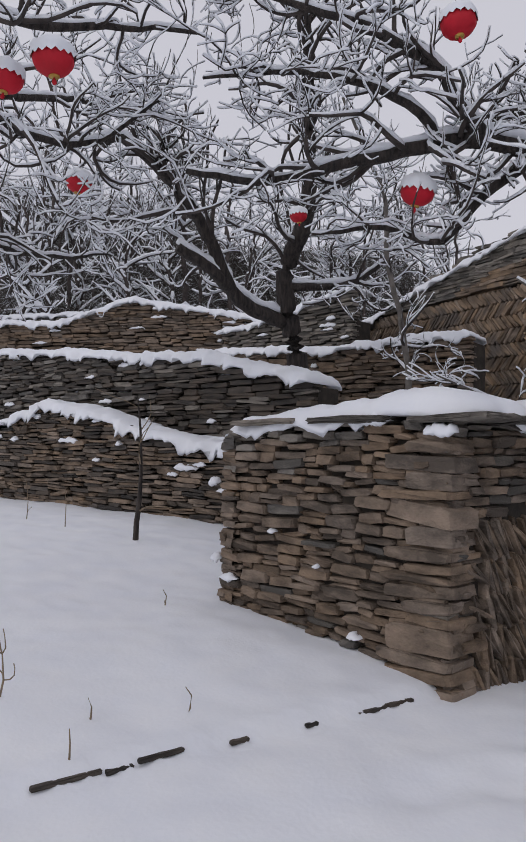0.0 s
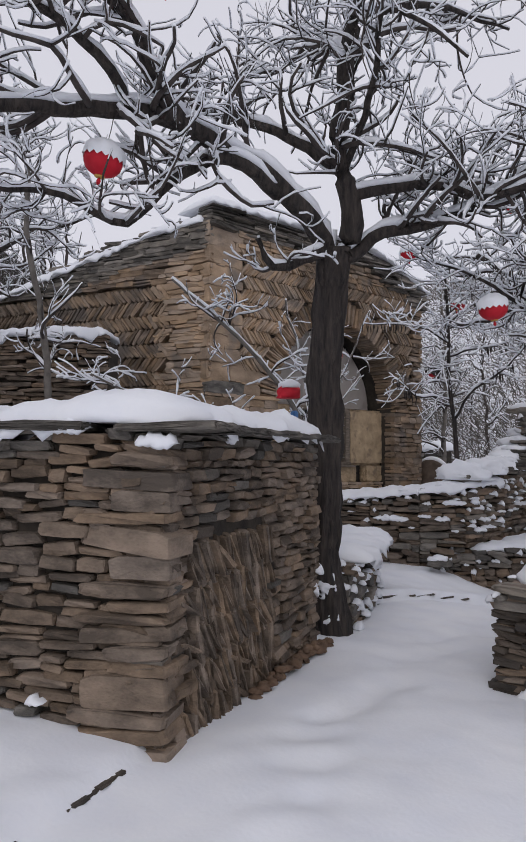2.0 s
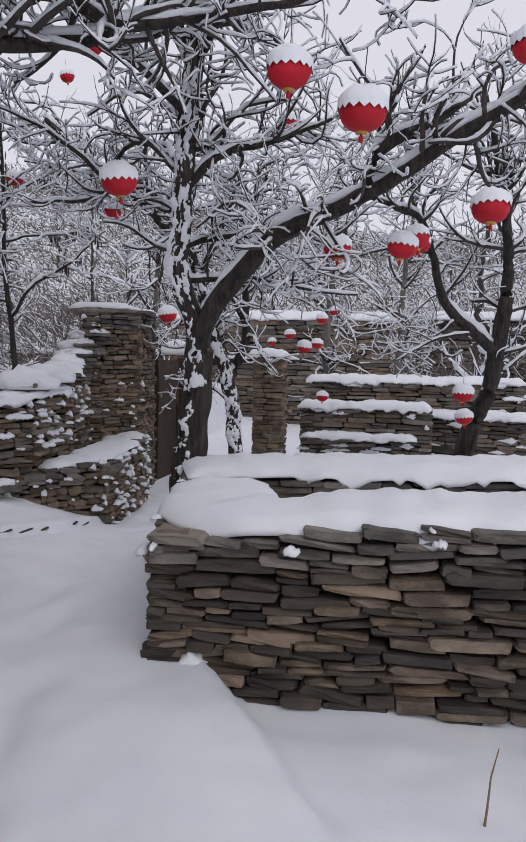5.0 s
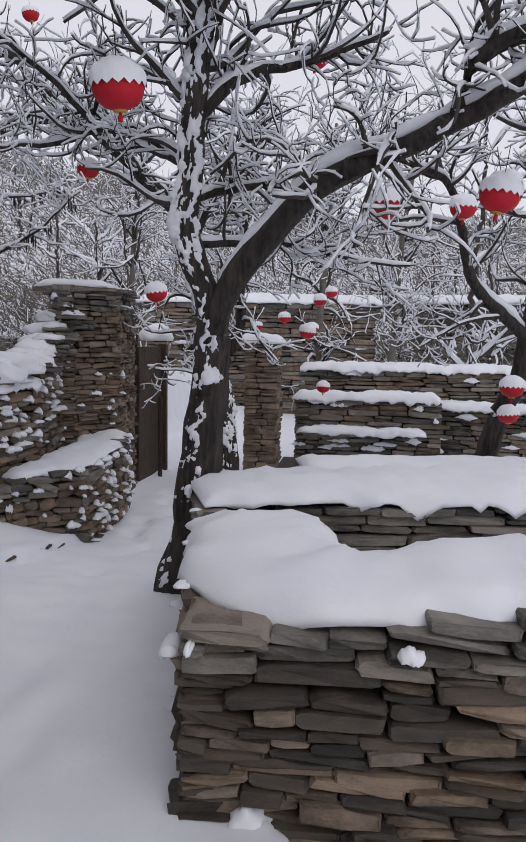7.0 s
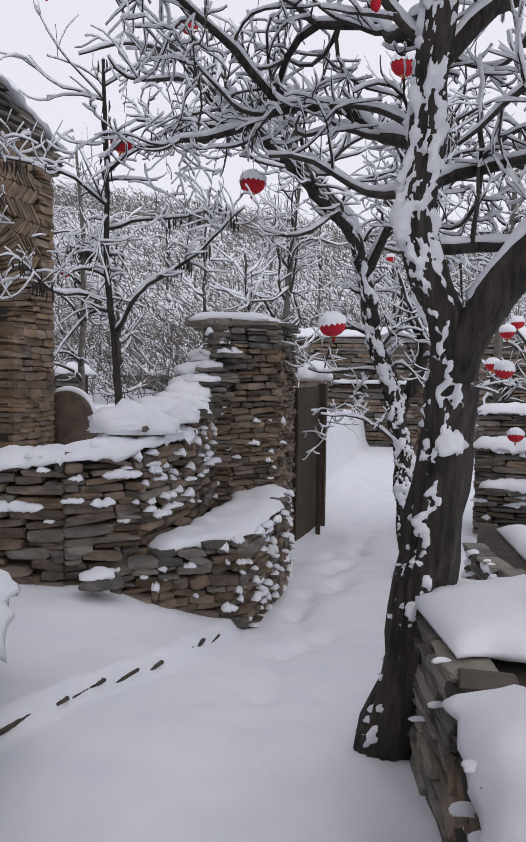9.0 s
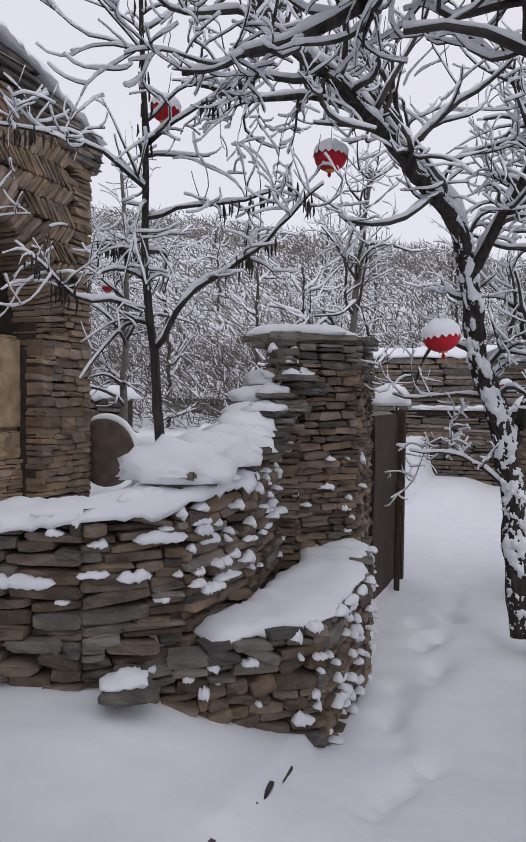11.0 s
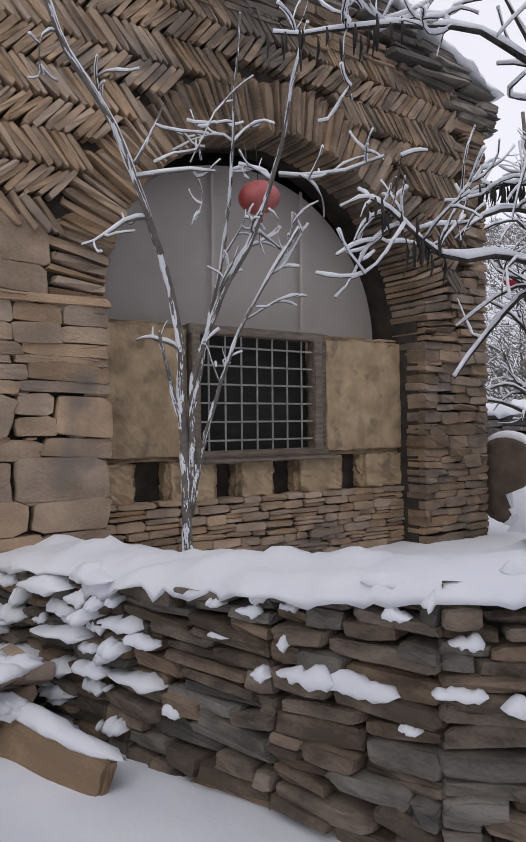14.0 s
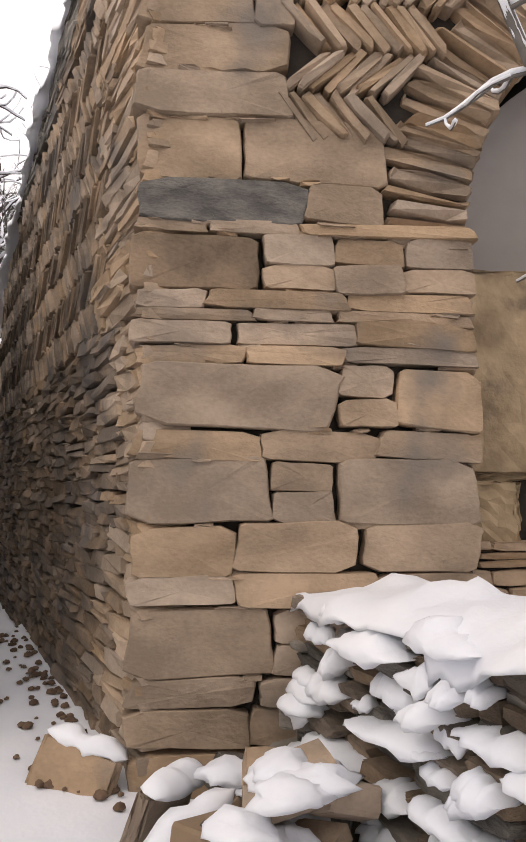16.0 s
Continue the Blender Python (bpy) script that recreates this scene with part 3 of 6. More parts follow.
def ground(x, y):
    x, y = np.asarray(x, float), np.asarray(y, float)
    z = np.interp(y, [-60, 1, 4, 5.8, 8.2, 12.5, 16, 30, 60], [0.6, 0.44, 0.4, 0.34, -0.08, -0.2, -0.35, -0.4, -0.4])
    # lower ground in front of the planter, beyond the trodden rim
    rim = side_of(x, y, (1.6, 1.1), (0.05, 3.75))
    z = z - 0.2 * smooth01((-rim - 0.02) / 0.22) * smooth01((y - 1.2) / 0.8) * smooth01((4.3 - y) / 0.3)
    # bank left of the first wall, with its kerb
    bank = side_of(x, y, (0.3, -0.48), (-0.51, 1.37))
    z = z + (0.07 * smooth01(bank / 0.06) + 0.1 * smooth01(bank / 1.2) + 0.3 * smooth01((bank - 0.8) / 4.5)) * smooth01((2.2 - y + 0.3 * x * 0) / 0.8)
    # terrace below the yard wall, with its kerb
    edge = np.interp(y, [5.1, 5.8, 6.8, 7.6, 8.4], [-2.37, -2.28, -2.14, -2.19, -2.25])
    z = z + 0.1 * smooth01((edge - x) / 0.05) * (y > 4.6) * (y < 8.4) + 0.22 * smooth01((edge - x - 0.1) / 1.0) * smooth01((y - 5.8) / 1.8)
    # the yard in front of the cave house
    front = side_of(x, y, (-6.1, 6.72), (-3.0, 7.5))
    right = side_of(x, y, (-2.85, 7.6), (-3.1, 11.2))
    yard = smooth01((front - 0.1) / 0.25) * smooth01((right - 0.1) / 0.25)
    z = z + (0.8 + 0.5 * smooth01((x + 4.8) / 1.0) - z) * yard
    # terraces on the left
    step1 = side_of(x, y, (-4.2, 1.45), (-9.0, -2.6))
    z = z + (1.0 * smooth01((-step1 - 0.1) / 0.3) + 1.0 * smooth01((-step1 - 1.0) / 0.4)) * smooth01((2.6 - y) / 1.0)
    # the slope behind the terraces, then the hills
    z = z + 8 * smooth01((-x - 15) / 25) * smooth01((26 - y) / 14)
    far = np.hypot(x, y - 5)
    z = z + 24 * smooth01((far - 22) / 62) * (0.75 + 0.35 * np.sin(x * 0.035 + 1) * np.cos(y * 0.028)) * smooth01((y + 0.9 * -x + 8) / 30)
    return z


def spaced(lo, hi, step, out):
    """Coordinates that are close between lo and hi and widen out to the horizon."""
    mid = list(np.arange(lo, hi, step))
    d, up, down = step, [hi], [lo]
    while up[-1] < out:
        d *= 1.035 if d < 0.4 else 1.2
        up.append(up[-1] + d)
        down.append(down[-1] - d)
    return np.array(down[:0:-1] + mid + up)


gx, gy = spaced(-4.6, 3.6, 0.055, 2500), spaced(-2.2, 10.0, 0.055, 2500)
GX, GY = np.meshgrid(gx, gy)
GZ = ground(GX, GY)
step_rng = random.Random(4)
track = [(0.6, 1.0), (-0.05, 1.9), (-0.5, 2.8), (-0.85, 3.7), (-1.1, 4.8), (-1.3, 6.0), (-1.6, 7.4), (-1.9, 9.0), (-2.0, 11.0), (-2.1, 13.0)]
prints = []
for (x0, y0), (x1, y1) in zip(track, track[1:]):
    for k in range(6):
        f = k / 6 + step_rng.uniform(-0.05, 0.05)
        prints.append((x0 + (x1 - x0) * f + step_rng.uniform(-0.18, 0.18), y0 + (y1 - y0) * f, step_rng.uniform(0.02, 0.04) * (2.6 if y0 > 6.0 else 1)))
for px_, py_, deep in prints:
    GZ -= deep * np.exp(-((GX - px_) / 0.09) ** 2 - ((GY - py_) / 0.14) ** 2)
near_mask = (np.abs(GX + 2) < 12) & (GY > -6) & (GY < 22)
for i, j in zip(*np.nonzero(near_mask)):
    x, y = GX[i, j], GY[i, j]
    GZ[i, j] += 0.028 * fbm(x * 0.9, y * 0.9) + 0.006 * fbm(x * 4.0, y * 4.0, 3.0)
ny, nx = GX.shape
gverts = np.c_[GX.ravel(), GY.ravel(), GZ.ravel()]
gfaces = [(i * nx + j, i * nx + j + 1, (i + 1) * nx + j + 1, (i + 1) * nx + j) for i in range(ny - 1) for j in range(nx - 1)]
tagged(new("ground", mesh_of("ground", gverts, gfaces, SNOW, True)), "snow-covered ground with soft drifts and faint footprints", "ground", kind="structure")


def gz(x, y):
    drift = 0.028 * fbm(x * 0.9, y * 0.9) + 0.006 * fbm(x * 4.0, y * 4.0, 3.0) if abs(x + 2) < 12 and -6 < y < 22 else 0.0
    return float(ground(x, y)) + drift


def flat(v):
    return lambda s: v


def ramp_to(points):
    xs, zs = zip(*points)
    return lambda s: float(np.interp(s, xs, zs))


def length_of(line):
    return [0.0] + list(np.cumsum([math.dist(a, b) for a, b in zip(line, line[1:])]))


def topped(top, cut=0.16):
    """Brown slabs with weathered grey ones in the courses under the top."""
    return lambda s, z, r: "grey" if z > top(s) - cut - 0.12 * fbm(s * 1.5, top(0)) or r.random() < 0.06 else "brown"


def inset(line, d):
    """The line moved to its left by d."""
    out = []
    for i, p in enumerate(line):
        a, b = Vector(line[max(i - 1, 0)]), Vector(line[min(i + 1, len(line) - 1)])
        ax = (b - a).normalized()
        out.append((p[0] - ax.y * d, p[1] + ax.x * d))
    return out


# ---- the first wall: a free corner of stacked slate with a leaning-slab panel ----
CORNER, A_LEFT, A_TIP = (-0.52, 1.5), (-2.08, 0.42), (-1.5, 3.5)
a_pieces = []
a_len = math.dist(A_LEFT, CORNER)
a_top = ramp_to([(0, 1.86), (a_len * 0.6, 1.94), (a_len, 1.93)])
lay(a_pieces, A_LEFT, CORNER, lambda s: 0.3, a_top, (0.036, 0.084), (0.08, 0.26), 0.2, 21, topped(a_top, 0.1), tilt=3.2, wave=0.08, tight=0.94, jut=0.024)
b_len = math.dist(CORNER, A_TIP)
b_top = ramp_to([(0, 1.92), (b_len, 1.93)])


def in_panel(s, z):
    return 0.22 < s < 1.32 and z < 1.46 - 0.16 * abs(s - 0.8)


lay(a_pieces, CORNER, A_TIP, lambda s: 0.3, b_top, (0.036, 0.08), (0.08, 0.22), 0.2, 22, topped(b_top, 0.08), tilt=3.2, skip=in_panel, tight=0.94, jut=0.022)
herringbone(a_pieces, CORNER, A_TIP, 0.2, 1.36, 0.36, 1.56, 0.2, 0.026, 23, "brown", skip=lambda s, z: not in_panel(s, z), steep=64, sway=15, flip=False)
wall_a = core("wall_first", [(-2.04, 0.51), (-0.58, 1.53), (-1.5, 3.42), (-2.05, 3.2), (-1.3, 1.75), (-2.3, 0.95)], 0.0, 1.86, GAP, "corner of a dry-stone wall of stacked brown slate")
lay(a_pieces, A_TIP, (-2.1, 3.24), lambda s: 0.3, flat(1.9), (0.05, 0.09), (0.12, 0.3), 0.2, 24, topped(flat(1.9)))
lay(a_pieces, (-2.36, 0.98), A_LEFT, lambda s: 0.4, flat(1.86), (0.05, 0.09), (0.12, 0.3), 0.2, 25, topped(flat(1.86)))
er0 = random.Random(71)
foot = []
for _ in range(60):
    f = er0.uniform(0.45, 1.0)
    foot.append((CORNER[0] + (A_TIP[0] - CORNER[0]) * f + 0.05 + er0.gauss(0, 0.03), CORNER[1] + (A_TIP[1] - CORNER[1]) * f - 0.0 + er0.gauss(0, 0.03), gz(-1.1, 2.6) + er0.uniform(-0.01, 0.04), er0.uniform(0.02, 0.05), er0.uniform(0.02, 0.045), er0.uniform(0.015, 0.04), er0.uniform(0, 3)))
bare = clumps("bare_earth", foot, "bare reddish earth along the foot of the stone wall", mat=EARTH)
bare.name, bare["category"] = "bare_earth", "earth"
# big corner blocks, shared by both faces
r = random.Random(31)
z = 0.42
while z < 1.75:
    h = r.choice((0.06, 0.08, 0.1, 0.13, 0.16))
    a = math.atan2(CORNER[1] - A_LEFT[1], CORNER[0] - A_LEFT[0])
    w = r.uniform(0.28, 0.52)
    at = Vector((*CORNER, 0)) - Vector((math.cos(a), math.sin(a), 0)) * (w / 2 - 0.03)
    m = Matrix.Translation((at.x + math.sin(a) * 0.03, at.y - math.cos(a) * 0.03, z + h / 2)) @ Matrix.Rotation(a, 4, "Z") @ pose(0, 0, 0, 0, r.gauss(0, 3), r.gauss(0, 3)) @ Matrix.Diagonal((w, 0.3, h * 0.95, 1))
    a_pieces.append((m, r.randrange(18) if h < 0.1 else 18 + r.randrange(12), "brown"))
    z += h
snow_cap("snow_on_first_wall", [(-2.2, 0.72), (-1.45, 1.16), (-0.82, 1.58), (-1.15, 2.45), (-1.62, 3.38)], lambda s: 0.62 - 0.06 * s, ramp_to([(0, 1.87), (1.4, 1.97), (2.2, 1.96), (3.8, 1.95)]), 0.12, "thick smooth snow on the top of the stacked slate wall", 0.06, 0.12, 3)
for i, (x, y, w, d, turn) in enumerate([(-0.6, 1.62, 0.5, 0.4, 35), (-0.78, 1.98, 0.45, 0.42, -62), (-1.05, 2.5, 0.5, 0.4, -66), (-1.3, 2.95, 0.5, 0.4, -64), (-1.48, 3.36, 0.42, 0.4, -62), (-1.15, 1.2, 0.6, 0.4, 35), (-1.75, 0.78, 0.6, 0.4, 35)]):
    bm = box_bm(w, d, 0.035, 0, 0, 0, 0.01, 0.009, 3, i)
    ob = part("cap_slab", bm, STONE["grey"], wall_a)
    ob.matrix_basis = pose(x, y, 1.935, r.gauss(0, 1), r.gauss(0, 1), turn)

clumps("snow_on_first_wall_ledges", [(-0.55, 1.46, 1.86, 0.1, 0.06, 0.05, 0.6), (-0.8, 2.06, 1.89, 0.07, 0.05, 0.04, 2.0), (-0.91, 1.22, 1.93, 0.09, 0.07, 0.055, 0.6), (-1.98, 0.47, 0.83, 0.09, 0.05, 0.03, 0.6), (-2.1, 0.39, 0.95, 0.035, 0.05, 0.04, 0.6), (-1.03, 1.13, 0.64, 0.05, 0.045, 0.03, 0.6), (-1.5, 3.5, 0.95, 0.05, 0.05, 0.05, 2.0), (-1.47, 3.42, 0.82, 0.04, 0.05, 0.05, 2.0), (-2.13, 0.37, 1.5, 0.04, 0.05, 0.04, 0.6), (-1.62, 0.72, 1.2, 0.03, 0.04, 0.02, 0.6), (-1.28, 0.95, 1.02, 0.025, 0.04, 0.02, 0.6)], "small lumps of snow on the ledges of the slate wall", forms=DRAPES, skin=DRAPE_F)

# ---- the low planter: a front wall, a left return and a back wall round a sunken bed ----
p_pieces = []
P_FRONT = [(-0.16, 3.68), (3.4, 3.84)]
p_top = ramp_to([(0, 1.0), (0.5, 1.02), (0.8, 1.1), (4, 1.1)])
for k, (a, b) in enumerate(zip(P_FRONT, P_FRONT[1:])):
    lay(p_pieces, a, b, lambda s: 0.0, p_top, (0.034, 0.072), (0.11, 0.34), 0.22, 41 + k, lambda s, z, r: "grey" if z > 0.9 else r.choice(("brown", "dark", "dark")), tilt=3.6, wave=0.08, tight=0.95, jut=0.028)
lay(p_pieces, (-0.42, 5.25), P_FRONT[0], lambda s: 0.0, flat(1.0), (0.04, 0.085), (0.1, 0.28), 0.22, 45, lambda s, z, r: r.choice(("brown", "dark", "dark")), jut=0.03, tilt=4, tight=0.97)
lay(p_pieces, (-0.05, 5.46), (3.4, 6.1), lambda s: 0.4, flat(1.02), (0.04, 0.075), (0.2, 0.5), 0.2, 46, lambda s, z, r: "grey")
lay(p_pieces, (-0.62, 5.85), (-0.42, 5.2), lambda s: 0.2, flat(1.02), (0.045, 0.08), (0.15, 0.35), 0.2, 47, lambda s, z, r: "grey")
wall_p = core("wall_planter", [(-0.08, 3.78), (3.4, 4.05), (3.4, 4.6), (0.22, 4.42), (0.02, 5.56), (3.4, 6.2), (3.4, 7.0), (-0.45, 6.25), (-0.5, 5.8), (-0.3, 5.2)], -0.1, 0.95, GAP, "low dry-stone planter wall of brown and grey slate")
tagged(new("planter_bed", mesh_of("planter_bed", [(0.1, 4.45, 0.6), (3.4, 4.65, 0.6), (3.4, 6.2, 0.6), (0.0, 5.5, 0.6)], [(0, 1, 2, 3)], SNOW)), "snow-filled bed inside the low planter", "snow", kind="structure")
snow_cap("snow_on_planter_front", [(3.4, 4.28), (1.0, 4.15), (0.55, 4.12), (0.32, 4.12), (0.16, 4.19), (0.06, 4.38), (-0.03, 4.7), (-0.12, 5.1)], lambda s: 0.74 if s < 2.6 else 0.74 - 0.1 * min(1, (s - 2.6) / 0.7), ramp_to([(0, 1.1), (2.5, 1.09), (3.0, 1.03), (4.2, 1.0)]), 0.1, "deep snow along the planter's front and side walls", 0.05, 0.08, 6, 0.3)
snow_cap("snow_on_planter_back", [(-0.56, 5.66), (-0.3, 5.76), (0.4, 5.98), (1.5, 6.2), (3.4, 6.6)], ramp_to([(0, 0.72), (1.5, 0.88), (4, 1.0)]), flat(1.03), 0.09, "deep snow along the planter's back wall", 0.05, 0.08, 8, 0.35)
# a lower snow-filled bed behind it
q_pieces = []
Q_LINE = [(-0.55, 8.9), (-0.05, 7.55), (3.4, 8.2)]
for k, (a, b) in enumerate(zip(Q_LINE, Q_LINE[1:])):
    lay(q_pieces, a, b, flat(-0.2), flat(0.62), (0.05, 0.09), (0.12, 0.34), 0.2, 48 + k, lambda s, z, r: "grey", tilt=3, jut=0.03)
wall_q = core("wall_low_bed", [(-0.45, 8.9), (0.04, 7.68), (3.4, 8.32), (3.4, 10.2), (-0.45, 9.9)], -0.3, 0.58, GAP, "low stone edge of a snow-filled garden bed")
snow_cap("snow_on_low_bed", [(-0.1, 8.7), (1.2, 8.95), (3.4, 9.3)], 2.0, flat(0.6), 0.1, "level snow filling a low stone-edged garden bed", 0.06, 0.1, 49, 0.3, 0.08)
ledge_snow("snow_on_low_bed_ledges", q_pieces, 0.45, "snow lodged in the stones of the low garden bed", 50, size=1.0)
set_stones(wall_q, q_pieces, (-0.2, 8.0, 0.4), 120)
ledge_snow("snow_on_planter_ledges", p_pieces, 0.15, "small lumps of snow lodged in the planter's stones", 9, lambda p: p.x < -0.1 and p.z > 0.35, 0.45)
ledge_snow("snow_below_planter_rim", p_pieces, 0.1, "small lumps of snow under the planter's rim", 10, lambda p: p.y < 4 and p.z > 0.85, 0.7)
clumps("snow_at_planter_corner", [(0.07, 3.7, 0.36, 0.07, 0.1, 0.08, 0)], "snow stuck to the planter's corner")

# ---- stone pile beside the first tree ----
s_pieces = []
S_LINE = [(-2.3, 3.62), (-1.66, 4.05), (-2.15, 4.9), (-2.78, 5.75), (-3.1, 5.72)]
s_top = flat(0.92)
for k, (a, b) in enumerate(zip(S_LINE, S_LINE[1:])):
    lay(s_pieces, a, b, lambda s: 0.2, s_top, (0.06, 0.12), (0.12, 0.3), 0.22, 61 + k, lambda s, z, r: "grey" if r.random() < 0.7 else "brown", jut=0.04)
wall_s = core("wall_by_tree", [(-2.3, 3.75), (-1.78, 4.1), (-2.27, 4.92), (-2.82, 5.66), (-3.3, 5.6), (-3.0, 3.9)], 0.0, 0.88, GAP, "short rough dry-stone retaining wall beside a tree")
snow_cap("snow_on_short_wall", [(-1.95, 4.15), (-2.42, 4.95), (-2.95, 5.62)], 0.62, flat(0.92), 0.12, "snow heaped on the short rough wall", 0.06, 0.12, 12)
ledge_snow("snow_on_short_wall_ledges", s_pieces, 0.75, "snow lodged all over the short rough wall", 13, size=1.1)

# ---- yard wall below the cave house, rising in steps to the gate wall ----
d_pieces = []
D_LINE = [(-6.02, 6.5), (-5.0, 6.82), (-4.0, 7.08), (-3.35, 7.3), (-2.95, 7.75), (-2.85, 8.5), (-2.95, 9.25)]
d_run = length_of(D_LINE)
d_tops = [1.16, 1.17, 1.26, 1.36, 1.46, 1.56, 1.78]
for k, (a, b) in enumerate(zip(D_LINE, D_LINE[1:])):
    seg = math.dist(a, b)
    top = ramp_to([(0, d_tops[k]), (seg, d_tops[k + 1])])
    lay(d_pieces, a, b, lambda s: -0.2 if k > 3 else 0.0, top, (0.045, 0.1), (0.13, 0.42), 0.24, 71 + k, lambda s, z, r, top=top: r.choice(("grey", "brown")) if z > top(s) - 0.3 else r.choice(("brown", "brown", "grey", "brown")), tilt=3.4, jut=0.034, wave=0.07, tight=0.95)
d_back = inset(D_LINE, 0.5)
wall_d = core("wall_yard", [(x, y) for x, y in inset(D_LINE, 0.1)] + d_back[::-1], -0.3, [t - 0.06 for t in d_tops] + [t - 0.06 for t in d_tops[::-1]], GAP, "rough dry-stone yard wall of grey-brown slate slabs")
snow_cap("snow_on_yard_wall", inset(D_LINE, 0.24)[:6], 0.56, ramp_to(list(zip(d_run, d_tops))), 0.075, "thick wavy snow along the top of the yard wall", 0.05, 0.1, 15, 0.7)
for i, (x, y, z, w, d) in enumerate([(-3.12, 7.95, 1.56, 0.5, 0.45), (-3.15, 8.35, 1.64, 0.55, 0.5), (-3.0, 8.62, 1.66, 0.42, 0.4), (-3.02, 8.9, 1.76, 0.5, 0.42), (-2.98, 9.12, 1.9, 0.46, 0.36), (-2.98, 9.3, 2.04, 0.46, 0.34), (-2.92, 9.45, 2.18, 0.56, 0.4)]):
    for j in range(3 if i > 2 else 2):
        ob = part("step_slab", box_bm(w * (0.86 - 0.06 * j), d * 0.86, 0.045, 0, 0, 0, 0.012, 0.008, 2, 40 + i * 3 + j), STONE["grey"], wall_d)
        ob.matrix_basis = pose(x + 0.02 * j, y + 0.015 * j, z - 0.05 * j, 0, 0, 20 * i + 35 * j)
    clumps("snow_on_step_slab", [(x - 0.05, y + 0.0, z + 0.02, w * 0.42, d * 0.42, 0.085, i), (x - 0.2, y + 0.1, z - 0.02, 0.24, 0.2, 0.11, i * 2)] + ([(x + 0.05, y - 0.14, z - 0.0, 0.17, 0.12, 0.06, i * 3)] if i < 4 else []), "snow piled on a stepped slab of the yard wall")
clumps("snow_drift_on_steps", [(-3.14, 7.98, 1.56, 0.36, 0.3, 0.2, 0.3), (-3.1, 8.35, 1.62, 0.32, 0.3, 0.17, 1.2), (-3.08, 8.68, 1.68, 0.27, 0.26, 0.15, 2.2), (-3.12, 9.0, 1.78, 0.24, 0.24, 0.14, 0.7)], "deep snow drifted over the steps of the yard wall")
ledge_snow("snow_on_yard_wall_ledges", d_pieces, 0.26, "lumps of snow lodged on the yard wall's ledges", 16, lambda p: p.z > 0.85 or p.x < -4.9, 1.0)
ledge_snow("snow_on_yard_wall_lower_ledges", d_pieces, 0.07, "a few small lumps of snow low on the yard wall", 17, lambda p: p.z <= 0.85 and p.x > -4.9, 0.9)
ledge_snow("snow_on_yard_wall_end", d_pieces, 0.22, "large patches of snow on the broken end of the yard wall", 27, lambda p: p.x < -4.7 and p.z > 0.4, 1.9, 1.9)
ledge_snow("snow_on_wall_bend", d_pieces, 0.42, "snow lodged all over the bend of the yard wall", 18, lambda p: p.x > -3.1 and p.y > 7.5 and p.z > 0.75, 0.85)
# the rock at its foot
rock = holder("rock", -3.0, 7.24, 0.5, "round grey boulder capped with snow at the wall's foot", "rock")
piece("boulder", BALLS[2] * (0.16, 0.13, 0.085) + (0, 0, -0.03), BALL_F, STONE["grey"], rock, smooth=True)
piece("snow_cover", BALLS[4] * (0.13, 0.11, 0.055) + (-0.02, -0.01, 0.03), BALL_F, SNOW, rock, smooth=True)
# leaning kerb slabs under the left end of the yard wall
for i, (x, y, z, w, h, turn, tip) in enumerate([(-5.02, 6.46, 0.43, 0.98, 0.25, 20, 4), (-5.36, 6.1, 0.45, 0.5, 0.26, 133, -14), (-5.8, 5.98, 0.46, 0.36, 0.24, -25, -6), (-6.05, 5.62, 0.44, 0.34, 0.34, 70, 14)]):
    slab = holder("kerb_slab", x, y, z, "leaning tan stone slab with snow along its top edge", "stone", "slabs edging the yard wall")
    slab.rotation_euler = (radians(-18), radians(tip), radians(turn))
    part("slab", box_bm(w, 0.07, h, 0, 0, 0, 0.018, 0.006, 3, 80 + i), STONE["tan"], slab)
    piece("snow_cover", DRAPES[(2, 4, 6, 8)[i]] * (w * 0.52, 0.075, 0.05) + (0, 0.02, h / 2), DRAPE_F, SNOW, slab, smooth=True)
heap = []
hr = random.Random(77)
for k in range(16):
    heap.append((-5.95 + hr.uniform(0, 0.9), 6.2 + hr.uniform(0, 0.35), 0.5 + hr.uniform(0, 0.25)))
for k, (x, y, z) in enumerate(heap):
    rubble = holder("rubble_stone", x, y, z, "loose angular rubble stone dusted with snow", "stone", "rubble at the house corner")
    st = new("stone", STONE_MESH["tan" if k % 2 else "grey"][k])
    st.parent = rubble
    st.matrix_basis = pose(0, 0, 0, hr.uniform(-20, 20), hr.uniform(-20, 20), hr.uniform(0, 180)) @ Matrix.Diagonal((hr.uniform(0.15, 0.3), hr.uniform(0.15, 0.22), hr.uniform(0.07, 0.13), 1))
clumps("snow_on_rubble", [(x + 0.03, y, z + 0.05, 0.12, 0.09, 0.045, k) for k, (x, y, z) in enumerate(heap)], "snow lying on the rubble", forms=WEDGES)

